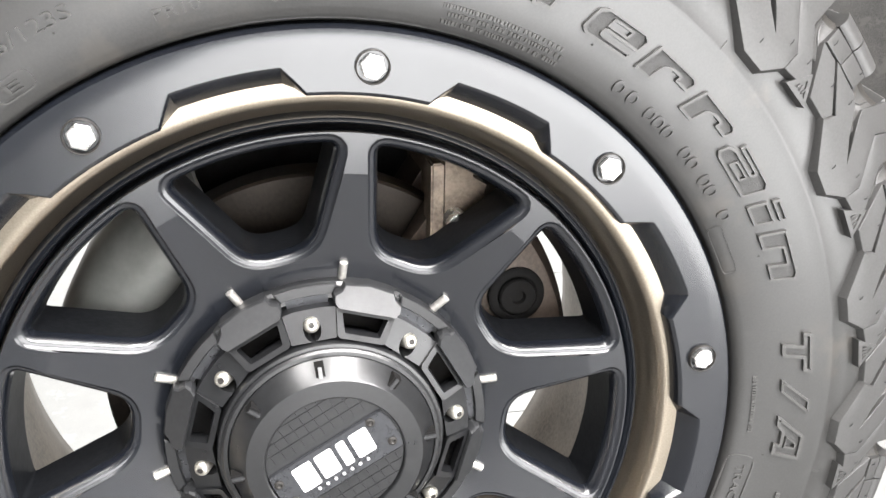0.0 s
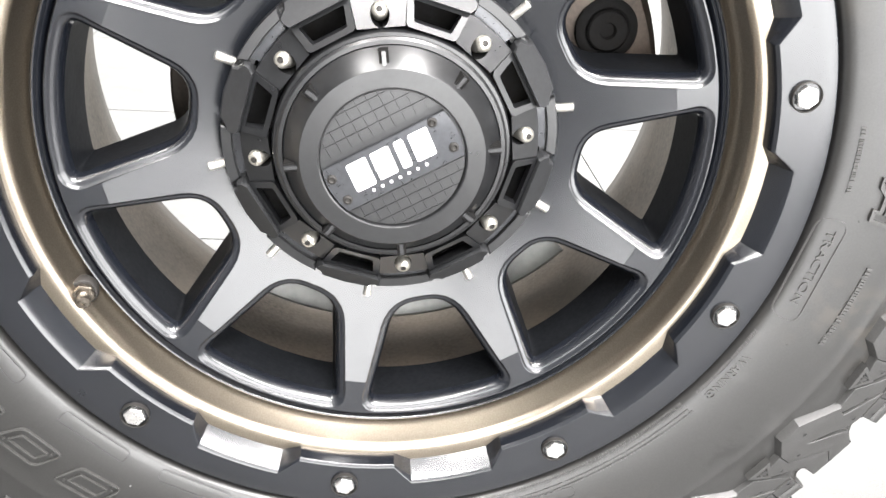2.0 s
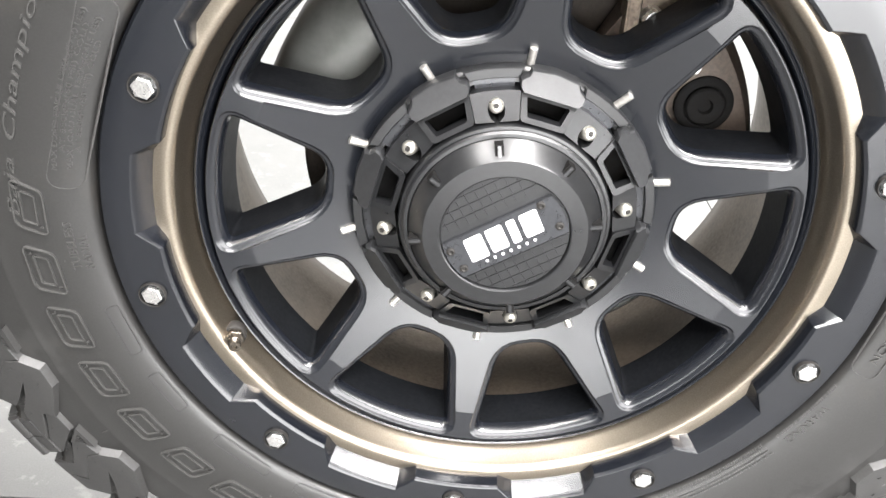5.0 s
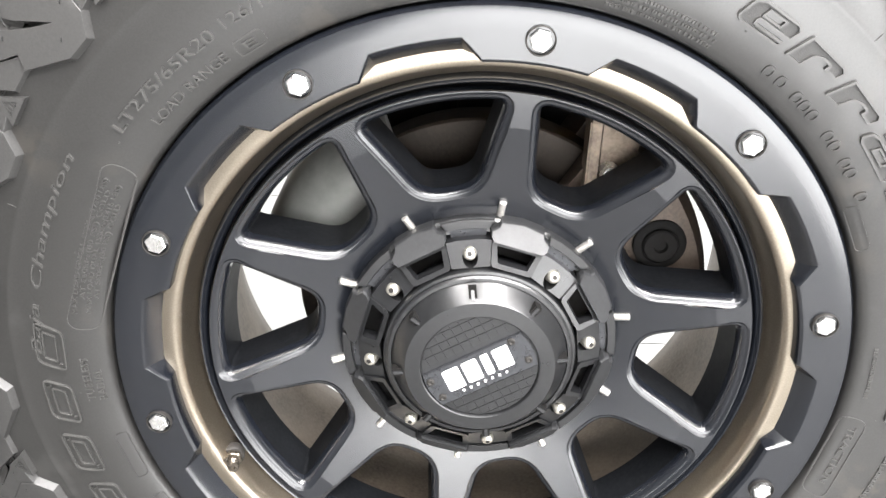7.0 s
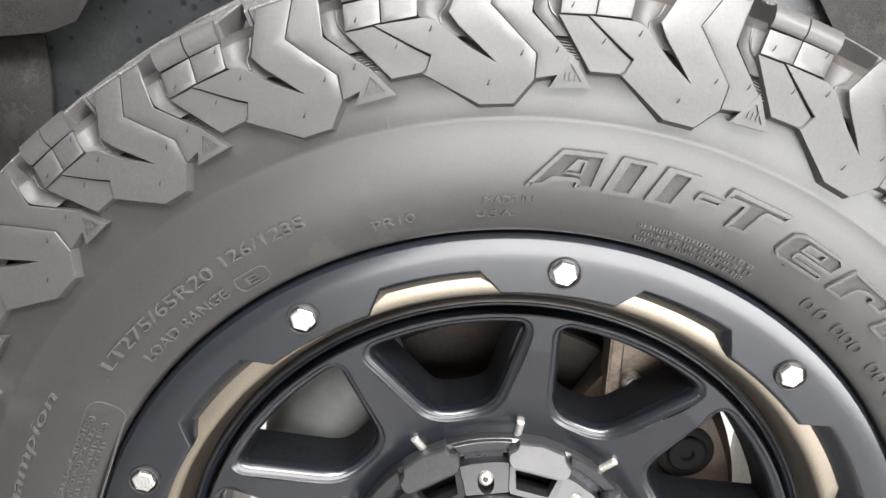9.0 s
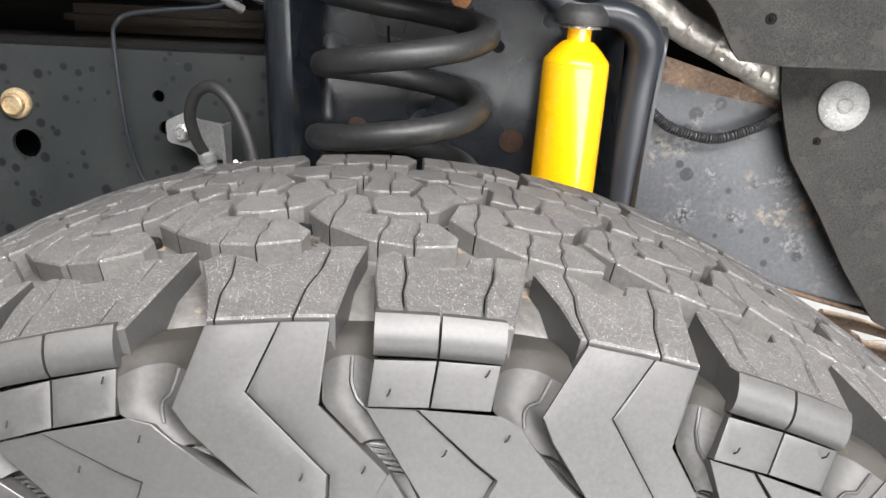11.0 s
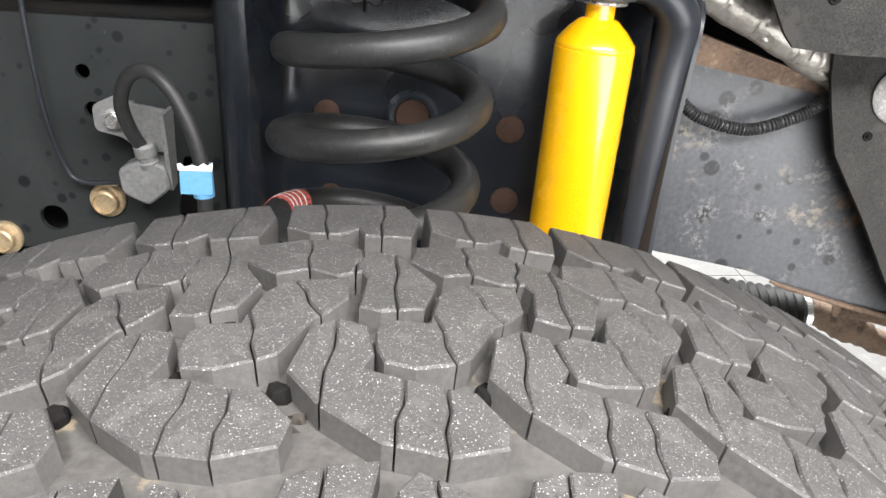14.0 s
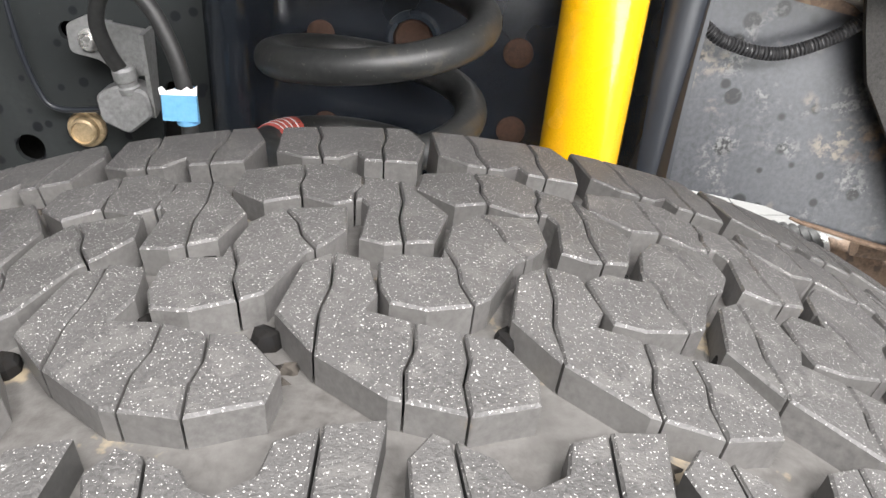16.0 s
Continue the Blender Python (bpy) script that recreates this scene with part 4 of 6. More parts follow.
face_patch(bm, 0.100, 0.190, lambda x, z: Vector((x, min(-0.0712 - (math.hypot(x, z) - 0.115) * 0.30, -0.066), z)))
face_patch(bm, 0.190, 0.2165, lambda x, z: Vector((x, -0.0937 - (math.hypot(x, z) - 0.190) * 0.10, z)))
bmesh.ops.remove_doubles(bm, verts=bm.verts[:], dist=1e-5)
revolve(bm, [(0.2165, -0.09635), (0.2172, -0.0955), (0.2172, -0.050)], 180)
spokes = part("spoke_face", bm, SATIN, rim, "satin black ten-spoke face", 4)
for c in WINS:
    bm = bmesh.new()
    base = window_poly(c)
    loops = []
    for grow, dy in ((0.0062, 0.0), (0.0054, 0.0005), (0.0046, 0.0014), (0.0038, 0.0019), (0.0030, 0.0020), (0.0020, 0.0026), (0.0004, 0.0046), (-0.0008, 0.0074), (-0.0016, 0.0110)):
        lp = window_poly(c, grow) if grow > 0 else (offset_poly(base, -grow) if grow else base)
        loops.append([bm.verts.new(Vector((x, (face_y(math.hypot(x, z)) if math.hypot(x, z) < 0.19 else -0.0937 - (math.hypot(x, z) - 0.19) * 0.10) + dy, z))) for x, z in lp])
    for a, b in zip(loops, loops[1:]):
        for i in range(len(a)):
            bm.faces.new((a[i], a[(i + 1) % len(a)], b[(i + 1) % len(b)], b[i]))
    edge = part("window_edge", bm, SATIN, rim, "stepped satin black window edge", 50)
    bm = bmesh.new()
    loops = []
    for grow, dy in ((-0.0014, 0.0105), (-0.0036, 0.034), (-0.0045, 0.044)):
        loops.append([bm.verts.new(Vector((x, (face_y(math.hypot(x, z)) if math.hypot(x, z) < 0.19 else -0.0937 - (math.hypot(x, z) - 0.19) * 0.10) + dy, z))) for x, z in offset_poly(base, -grow)])
    for a, b in zip(loops, loops[1:]):
        for i in range(len(a)):
            bm.faces.new((a[i], a[(i + 1) % len(a)], b[(i + 1) % len(b)], b[i]))
    part("window_wall", bm, WELLPAINT, rim, "black inner wall, its shade in the dull paint", 50)
# back of the spokes
bm = bmesh.new()
face_patch(bm, 0.070, 0.224, lambda x, z: Vector((x, -0.036 - (math.hypot(x, z) - 0.115) * 0.30, z)))
part("spoke_back", bm, SATIN, rim, angle=10)

for i in range(10):
    a = 5.86 + 36 * i
    p0, p1 = wp(a, 0.1075, -0.0700), wp(a, 0.1250, -0.0754)
    bm = bmesh.new()
    tube(bm, [p0, p0.lerp(p1, 0.9), p0.lerp(p1, 0.97), p1], lambda t, run: 0.0029 if t < 0.7 else (0.0026 if t < 0.99 else 0.0015), 10)
    part("marker_peg", bm, TICK, rim, "small bare metal peg", 40)

# valve
vd = Vector((0.22, -0.95, 0.0)).normalized()
vp = wp(-118.2, 0.2335, -0.1005)
bm = lathe(bmesh.new(), [(0.0098, -0.006), (0.0098, 0.0005), (0.0088, 0.0018), (0.0076, 0.0020)], vp, vd, 24)
part("valve_washer", bm, GREYDARK, rim, "dark valve washer", 40)
bm = lathe(bmesh.new(), [(0.0080, 0.0016), (0.0080, 0.0056), (0.0073, 0.0066), (0.0052, 0.0068)], vp, vd, 6)
part("valve_nut", bm, VALVEM, rim, "dull bronze valve nut", 25)
bm = lathe(bmesh.new(), [(0.0050, 0.006), (0.0050, 0.0095), (0.0044, 0.0101), (0.0050, 0.0110), (0.0044, 0.0119), (0.0050, 0.0128), (0.0044, 0.0137), (0.0050, 0.0146), (0.0046, 0.0160), (0.0020, 0.0162), (0.0017, 0.0146)], vp, vd, 14)
part("valve_stem", bm, VALVEM, rim, "threaded metal valve stem", 25)

# ---- centre cap ----
cap = part("centre_cap", revolve(bmesh.new(), [(0.112, -0.060), (0.1115, -0.0775), (0.1095, -0.0795), (0.1010, -0.0800), (0.0990, -0.0700), (0.0700, -0.0660)], 120), CAPBLACK, wheel, "black plastic bolt-on centre cap", 30)
LUG0 = -7.43
bm = revolve(bmesh.new(), [(0.0775, -0.0740), (0.0775, -0.0985), (0.0765, -0.1005), (0.0745, -0.1010), (0.0745, -0.1035), (0.0730, -0.1048), (0.0705, -0.1050), (0.0700, -0.1020)], 120)
part("cap_collar", bm, CAPBLACK, cap, "black raised collar", 30)
bm = revolve(bmesh.new(), [(0.0700, -0.0900), (0.0698, -0.1045), (0.0600, -0.1172), (0.0588, -0.1182), (0.0475, -0.1186), (0.0465, -0.1180), (0.0460, -0.1150), (0.0, -0.1150)], 120)
part("cap_cup", bm, CAPBLACK, cap, "black dished cap centre", 25)


# ring behind the slots; the holes' shade is in its near-black colour
part("slot_floor", revolve(bmesh.new(), [(0.0770, -0.0700), (0.0980, -0.0740)], 90), DARK, cap, "near-black ring for the shade behind the slots", 30)


def cap_y(r):
    return -0.0795 - (0.112 - r) * 0.52


def flat_put(mid, x, v, y):
    """A point of a flat plate on the cap: x mm across and v mm out along the radius at mid degrees."""
    return wp(mid + math.degrees(math.atan2(x, v)), math.hypot(x, v) / 1000, y)


for i in range(8):
    a = LUG0 + 45 * i

    def cap_put(x, v, h):
        return flat_put(a, x, v, cap_y(v / 1000) - h)
    # lug pad with an oval well
    q = [(-17.7, 96.6), (-14.9, 78.8), (14.9, 78.8), (17.7, 96.6), (9.0, 97.8), (-9.0, 97.8)]
    hole = [(5.9 * math.cos(t / 20 * 2 * math.pi), 86.2 + 7.6 * math.sin(t / 20 * 2 * math.pi)) for t in range(20)]
    bm = bmesh.new()
    sheet(bm, q, [hole], lambda u, v: cap_put(u, v, 0.001), 0, lambda u, v: cap_put(u, v, -0.018))
    part("lug_pad", bm, CAPBLACK, cap, angle=25)
    ax = Vector((0, -1, 0)) + wp(a, 0.35, 0)
    bm = lathe(bmesh.new(), [(0.0054, -0.012), (0.0054, 0.0015), (0.0051, 0.0032), (0.0043, 0.0047), (0.0030, 0.0055), (0.0021, 0.0056), (0.0019, 0.0036), (0.0008, 0.0036)], wp(a, 0.0882, cap_y(0.0882) + 0.0005), ax, 24)
    screw = part("cap_screw", bm, SCREWM, cap, "bright button-head screw", 40)
    # a solid dark plug; the socket's shade is in its colour
    part("hex_socket", lathe(bmesh.new(), [(0.0019, 0.0030), (0.0019, 0.0058)], wp(a, 0.0882, cap_y(0.0882) + 0.0005), ax, 6), GREYDARK, screw, "dark hex disc for the screw's socket", 0)
    # stepped block over a slot between two screws
    b = a + 22.5
    top = [(-20.0, 96.8), (-23.0, 100.0), (-23.6, 104.0), (-18.6, 107.5), (-17.2, 111.0), (0.0, 113.0), (17.2, 111.0), (18.6, 107.5), (23.6, 104.0), (23.0, 100.0), (20.0, 96.8)]
    bm = prism(bmesh.new(), list(reversed(top)), lambda u, v, h: flat_put(b, u, v, -0.070 - h / 10 * (0.0265 - (v - 96.5) * 0.00082)), 0.0, 10.0, 1.1)
    part("crown_block", bm, CAPMATT, cap, "grey-black crown block", 15)
    ring_seg = [(t, 104.8) for t in (-9.5, -5, 0, 5, 9.5)] + [(t, 112.0) for t in (11.0, 5.5, 0, -5.5, -11.0)]
    bm = prism(bmesh.new(), list(reversed(ring_seg)), lambda u, v, h: wp(a + u, v / 1000, -0.0790 - h / 1000), 0.0, 4.2, 0.7)
    part("crown_arc", bm, CAPBLACK, cap, "thin rim arc between crown blocks", 15)
    bm = prism(bmesh.new(), [(-8.0, 98.0), (-8.0, 104.6), (8.0, 104.6), (8.0, 98.0)], lambda u, v, h: wp(a + u, v / 1000, -0.0790 - h / 1000), 0.0, 1.2)
    part("crown_gap", bm, BADGE, cap, "glossy dark trough between crown blocks", 15)
    slot_o = [(-20.4, 96.6), (-16.6, 80.6), (-14.6, 79.0), (14.6, 79.0), (16.6, 80.6), (20.4, 96.6)]
    slot_h = round_poly([(-15.8, 94.0), (-12.0, 82.4), (12.0, 82.4), (15.8, 94.0)], 1.2, 3)
    bm = bmesh.new()
    sheet(bm, slot_o, [slot_h], lambda u, v: flat_put(b, u, v, cap_y(v / 1000) - 0.0030), 0, lambda u, v: flat_put(b, u, v, cap_y(v / 1000) + 0.006))
    part("slot_frame", bm, CAPBLACK, cap, "slotted frame", 25)
    # rib across the cup's cone
    bm = box(bmesh.new(), (-0.0013, -0.0030, 0.0590), (0.0013, 0.006, 0.0690), 0.0004)
    bmesh.ops.transform(bm, matrix=Matrix.Translation((0, -0.1135, 0)), verts=bm.verts[:])
    bmesh.ops.transform(bm, matrix=Matrix.Rotation(radians(a), 4, "Y"), verts=bm.verts[:])
    # a solid near-black box in place of the slot, shade in its colour
    rib_bm = box(bmesh.new(), (-0.0030, -0.0022, 0.0596), (0.0030, 0.006, 0.0692))
    bmesh.ops.transform(rib_bm, matrix=Matrix.Rotation(radians(a), 4, "Y") @ Matrix.Translation((0, -0.1130, 0)), verts=rib_bm.verts[:])
    part("rib_slot", rib_bm, DARK, cap, "dark box for the shaded slot beside the rib", 0)
    # the top rib alone is light grey: its highlight is in the colour
    part("cup_rib", bm, GREYMETAL if i == 0 else CAPMATT, cap, angle=30)

# badge in the dish: a ribbed field, a gloss plate and white block shapes
TILT = Matrix.Rotation(radians(-30.0), 4, "Y")


def badge(name, poly, y0, y1, mat, label="", parent=None, chamfer=0.0):
    bm = prism(bmesh.new(), poly, lambda u, v, h: TILT @ Vector((u / 1000, y0 + (y1 - y0) * h, v / 1000)), 0.0, 1.0)
    return part(name, bm, mat, parent or cap, label, 30)


part("dish_floor", revolve(bmesh.new(), [(0.0458, -0.1153), (0.0, -0.1153)], 48), CAPMATT, cap, "dark dish floor", 30)
def in_disc(q, rad):
    """A polygon cut to a round field."""
    for k in range(40):
        nx, ny = math.cos(2 * math.pi * k / 40), math.sin(2 * math.pi * k / 40)
        out = []
        for (x0, y0), (x1, y1) in zip(q[-1:] + q[:-1], q):
            d0, d1 = rad - x0 * nx - y0 * ny, rad - x1 * nx - y1 * ny
            if (d0 >= 0) != (d1 >= 0):
                t = d0 / (d0 - d1)
                out.append((x0 + (x1 - x0) * t, y0 + (y1 - y0) * t))
            if d1 >= 0:
                out.append((x1, y1))
        q = out
        if len(q) < 3:
            return []
    return q


for j in range(-6, 7):
    for i in range(-6, 7):
        u, v = i * 7.6, j * 7.6
        q = in_disc([(u - 3.6, v - 3.6), (u + 3.6, v - 3.6), (u + 3.6, v + 3.6), (u - 3.6, v + 3.6)], 45.4)
        if len(q) > 2 and not (-20 < v and v < 17):
            bm = prism(bmesh.new(), q, lambda a_, b_, h: TILT @ Vector((a_ / 1000, -0.1150 - h / 1000, b_ / 1000)), 0, 1.0)
            part("ribbed_square", bm, CAPBLACK, cap, angle=0)
arcs = [(45.0 * math.cos(radians(t)), 45.0 * math.sin(radians(t))) for t in (-22, -12, 0, 10, 19)]
plate_poly = [*arcs, *[(-x, y) for x, y in reversed(arcs)]]
plate_poly = [(x, max(-17.5, min(15.1, y))) for x, y in plate_poly]
plate = badge("badge_plate", plate_poly, -0.1148, -0.1190, BADGE, "gloss black badge plate")
LET = [round_poly(q, 1.5, 2) for q in ([(-33, -8.5), (-19, -8.5), (-17.5, 11), (-31.5, 11)], [(-16, -8), (-3, -8), (-1.5, 11), (-14.5, 11)], [(0.5, -8), (7, -8), (8.5, 11), (2, 11)], [(10.5, -8), (24, -8), (25.5, 11), (12, 11)])]
for q in LET:
    badge("logo_bar", [(u + 3, v) for u, v in q], -0.1189, -0.1195, WHITE, "white block shape", plate)
for k in range(7):
    badge("logo_dot", [(-20 + k * 6.3 + x, -11.8 + y) for x, y in circle(1.1, 8)], -0.1189, -0.1195, WHITE, "small white dot", plate)
for u, v in ((-38, -10), (38, -9.5), (33, 11.5), (-40, 7)):
    bm = lathe(bmesh.new(), [(0.0032, 0), (0.0032, 0.0008), (0.0020, 0.0014), (0.0013, 0.0005)], TILT @ Vector((u / 1000, -0.1190, v / 1000)), (0, -1, 0), 12)
    part("badge_screw", bm, GREYDARK, plate, "tiny dark screw", 30)

# ---- brake behind the wheel ----
rotor = new("brake_disc")
rotor.matrix_world = Matrix.Translation((0, 0, ZC))
tagged(rotor, "rust-brown ventilated brake disc behind the spokes", "brake disc")
part("friction_ring", revolve(bmesh.new(), [(0.100, 0.012), (0.160, 0.012), (0.162, 0.014), (0.162, 0.044), (0.160, 0.046), (0.100, 0.046)], 120, closed=True), BROWNSTEEL, rotor, angle=30)
part("disc_hat", revolve(bmesh.new(), [(0.105, 0.02), (0.102, -0.020), (0.098, -0.026), (0.040, -0.026), (0.040, -0.010), (0.090, -0.010), (0.095, 0.02)], 90, closed=True), RUST, rotor, "rusty disc hat", angle=30)
part("hub_flange", lathe(bmesh.new(), [(0.058, 0), (0.066, 0.004), (0.066, 0.03), (0.058, 0.034), (0.058, 0.09)], (0, -0.060, 0), (0, 1, 0), 40), BROWNSTEEL, rotor, angle=30)
shield = new("dust_shield")
shield.matrix_world = Matrix.Translation((0, 0, ZC))
tagged(shield, "smooth grey pressed dust shield beside the brake disc", "dust shield")
part("shield_plate", revolve(bmesh.new(), [(0.080, -0.004), (0.100, -0.014), (0.130, -0.024), (0.160, -0.028), (0.180, -0.024), (0.192, -0.012), (0.197, 0.010), (0.197, 0.060), (0.193, 0.060), (0.193, 0.012), (0.186, -0.006), (0.160, -0.020), (0.100, -0.006)], 60, -71, -26, closed=True), SHIELD, shield, angle=40)
# the rim side's shadow, built as a near-black strip beside the shield
part("shield_edge", revolve(bmesh.new(), [(0.100, -0.022), (0.194, -0.022), (0.196, 0.02), (0.100, 0.02)], 4, -75.0, -71.6, closed=True), DARK, shield, "dark strip for the shaded shield edge", angle=30)
caliper = new("brake_caliper")
caliper.matrix_world = Matrix.Translation((0, 0, ZC))
tagged(caliper, "worn brown and grey brake caliper over the disc", "brake caliper")
part("lower_shield", revolve(bmesh.new(), [(0.10, 0.060), (0.208, 0.060), (0.220, 0.052), (0.223, 0.054), (0.212, 0.066), (0.10, 0.066)], 60, 132, 216, closed=True), SHIELD, shield, "grey lower shield", angle=40)
# added behind the windows: shade in its colour, and hides what lies beyond
part("backing_plate", revolve(bmesh.new(), [(0.085, 0.112), (0.218, 0.112), (0.222, 0.116), (0.085, 0.116)], 40, -42, 67, closed=True), DARK, shield, "near-black plate for the shade inside the barrel", angle=40)
part("caliper_body", revolve(bmesh.new(), [(0.118, -0.012), (0.160, -0.022), (0.195, -0.020), (0.204, 0.0), (0.204, 0.10), (0.150, 0.11), (0.120, 0.09), (0.120, 0.052), (0.184, 0.052), (0.184, 0.006), (0.118, 0.006)], 30, 31, 85, closed=True), CALIPERBODY, caliper, angle=30)
bore = wp(66, 0.166, -0.0225)
part("piston_boot", lathe(bmesh.new(), [(0.0225, -0.006), (0.0225, 0.001), (0.0205, 0.0025), (0.0165, 0.0025), (0.0150, 0.001)], bore, (0, -1, 0), 32), DARK, caliper, "round black piston boot", 40)
# near-black rather than grey: the bore's shade is in the colour
part("piston", lathe(bmesh.new(), [(0.0148, -0.004), (0.0148, 0.004), (0.0135, 0.0055), (0.0060, 0.0055), (0.0050, 0.002)], bore, (0, -1, 0), 28), DARK, caliper, "caliper piston, near-black for the shade in its bore", 40)
part("caliper_bracket", box(bmesh.new(), (0.080, -0.036, 0.112), (0.0895, -0.010, 0.178), 0.0015), CALIPERM, caliper, "worn brown caliper bracket", angle=30)
pad = [(0.0905, 0.128), (0.122, 0.132), (0.127, 0.146), (0.121, 0.152), (0.123, 0.160), (0.113, 0.166), (0.110, 0.178), (0.0905, 0.180)]
bm = prism(bmesh.new(), [(u * 1000, w * 1000) for u, w in pad], lambda u, v, h: Vector((u / 1000, -0.026 - h, v / 1000)), -0.014, 0.004, 1.0)
part("caliper_lug", bm, CALIPERM, caliper, "worn light brown caliper lug", angle=30)
for a in (36, 52):
    part("guide_pin", lathe(bmesh.new(), [(0.008, 0), (0.008, 0.02), (0.006, 0.024)], wp(a, 0.168, -0.018), (0, -1, 0), 12), STEEL, caliper, angle=30)
knuckle = new("steering_knuckle")
knuckle.matrix_world = Matrix.Translation((0, 0, ZC))
tagged(knuckle, "dark cast steering knuckle inside the wheel barrel", "knuckle")
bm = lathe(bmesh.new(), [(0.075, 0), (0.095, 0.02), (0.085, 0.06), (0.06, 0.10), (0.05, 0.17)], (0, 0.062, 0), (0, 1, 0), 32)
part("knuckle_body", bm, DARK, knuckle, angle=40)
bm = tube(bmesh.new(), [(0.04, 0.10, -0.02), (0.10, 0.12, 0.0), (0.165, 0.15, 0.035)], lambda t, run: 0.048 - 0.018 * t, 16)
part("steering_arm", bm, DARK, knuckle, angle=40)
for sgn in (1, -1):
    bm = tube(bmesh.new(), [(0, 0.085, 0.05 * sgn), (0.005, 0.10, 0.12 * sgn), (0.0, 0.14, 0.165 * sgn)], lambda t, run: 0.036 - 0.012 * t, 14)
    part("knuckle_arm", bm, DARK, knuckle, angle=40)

# ---- chassis (vehicle frame: u along it, v inwards, w up) ----
def plate_uw(bm, poly, holes, v0, v1, wave=None):
    """An upright plate given by its outline in u and w, from v0 (outer face) to v1."""
    f = wave or (lambda u, w: 0.0)
    sheet(bm, poly, holes, lambda u, w: Vector((u, v0 + f(u, w), w)), 0.03 if wave else 0, lambda u, w: Vector((u, v1 + f(u, w), w)))
    if not wave:
        sheet(bm, poly, holes, lambda u, w: Vector((u, v1, w)))
    return bm


rail = thing("chassis_rail", (0, 0.4, 0.7), "black painted steel chassis rail with water marks and rust specks", "chassis rail")
holes = [circle(0.0055, 14, -0.228, 0.831), circle(0.0065, 14, -0.223, 0.803), circle(0.0105, 20, -0.261, 0.716), circle(0.0130, 20, -0.350, 0.783),
         round_poly([(-0.168, 0.70), (-0.140, 0.70), (-0.140, 0.765), (-0.160, 0.775)], 0.01, 4)]
outline = [(-1.3, 0.56), (-0.62, 0.575), (-0.42, 0.63), (-0.30, 0.690), (0.0, 0.708), (0.06, 0.722), (0.15, 0.722), (0.19, 0.716), (0.19, 0.880), (-0.30, 0.870), (-1.3, 0.865)]
part("outer_web", plate_uw(bmesh.new(), outline, holes, 0.388, 0.393), CHASSIS, rail, angle=30)
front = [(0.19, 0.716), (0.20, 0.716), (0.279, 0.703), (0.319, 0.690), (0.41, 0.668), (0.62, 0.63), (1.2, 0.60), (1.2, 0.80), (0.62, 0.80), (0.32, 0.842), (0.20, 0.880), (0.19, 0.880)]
part("front_web", plate_uw(bmesh.new(), front, [], 0.388, 0.393), RAILWORNLIT, rail, "weathered grey-black web, its light painted in, rust blooms and drip marks", angle=30)
# near-black sheets behind the web: shade for its holes is in the colour
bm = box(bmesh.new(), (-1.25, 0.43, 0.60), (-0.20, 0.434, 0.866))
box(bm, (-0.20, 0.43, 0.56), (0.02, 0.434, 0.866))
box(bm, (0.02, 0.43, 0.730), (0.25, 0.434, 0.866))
part("inner_web", bm, DARK, rail, "inner web, near-black for the shade inside the rail", 30)
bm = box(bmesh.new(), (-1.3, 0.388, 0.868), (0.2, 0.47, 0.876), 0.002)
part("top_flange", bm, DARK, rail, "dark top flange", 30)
# edge in DARK rather than rail paint: its shadow is in the colour
bm = tube(bmesh.new(), smooth_path([(-1.3, 0.394, 0.868), (-0.30, 0.394, 0.872), (0.0, 0.394, 0.876), (0.20, 0.394, 0.880)], 4), 0.006, 10)
part("rolled_edge", bm, DARK, rail, angle=40)
bm = bmesh.new()
sheet(bm, [(0.19, 0.868), (0.31, 0.846), (0.32, 0.853), (0.20, 0.888)], [], lambda u, w: Vector((u, 0.384 - 0.02 * (w - 0.84) / 0.05, w)), 0, lambda u, w: Vector((u, 0.388, w)))
part("rusty_flange", bm, RUSTFLANGE, rail, "rust-brown top flange", 30)
bm = tube(bmesh.new(), smooth_path([(0.300, 0.385, 0.6955), (0.319, 0.384, 0.690), (0.41, 0.384, 0.668), (0.62, 0.384, 0.63)], 5), lambda t, run: 0.0013 + 0.002 * t, 8)
part("lower_lip", bm, LINKRUST, rail, "rusty folded lower lip", 40)
for u, w in ((-0.218, 0.734), (-0.355, 0.819), (-0.300, 0.698)):
    bm = lathe(bmesh.new(), [(0.0135, 0), (0.0135, 0.003), (0.0125, 0.0045), (0.0100, 0.005), (0.0095, 0.010), (0.008, 0.0115), (0.0075, 0.0095)], (u, 0.388, w), (0, -1, 0), 24)
    part("flange_bolt", bm, ZINCYELLOW, rail, "yellow zinc flange bolt", 30)

# spring tower, a folded pressing welded to the rail
tower = thing("spring_tower", (0.04, 0.38, 0.70), "glossy blue-black pressed steel spring tower on the chassis rail", "spring tower")


def panel_v(w):
    """The tower's back panel leans away towards its top."""
    return 0.3745 + 0.072 * (w - 0.705)


fold = [(-0.128, 0.386), (-0.125, 0.352), (-0.119, 0.343), (-0.110, 0.339), (-0.101, 0.341), (-0.095, 0.349), (-0.086, 0.372), (-0.078, 0.381), (-0.066, 0.3835), (0.0, 0.3835), (0.090, 0.3835), (0.128, 0.3835), (0.146, 0.381), (0.154, 0.370), (0.158, 0.350), (0.164, 0.339)]
bm = bmesh.new()
levels = [0.705, 0.74, 0.80, 0.86, 0.90, 0.94, 1.0, 1.06]
rows_ = []
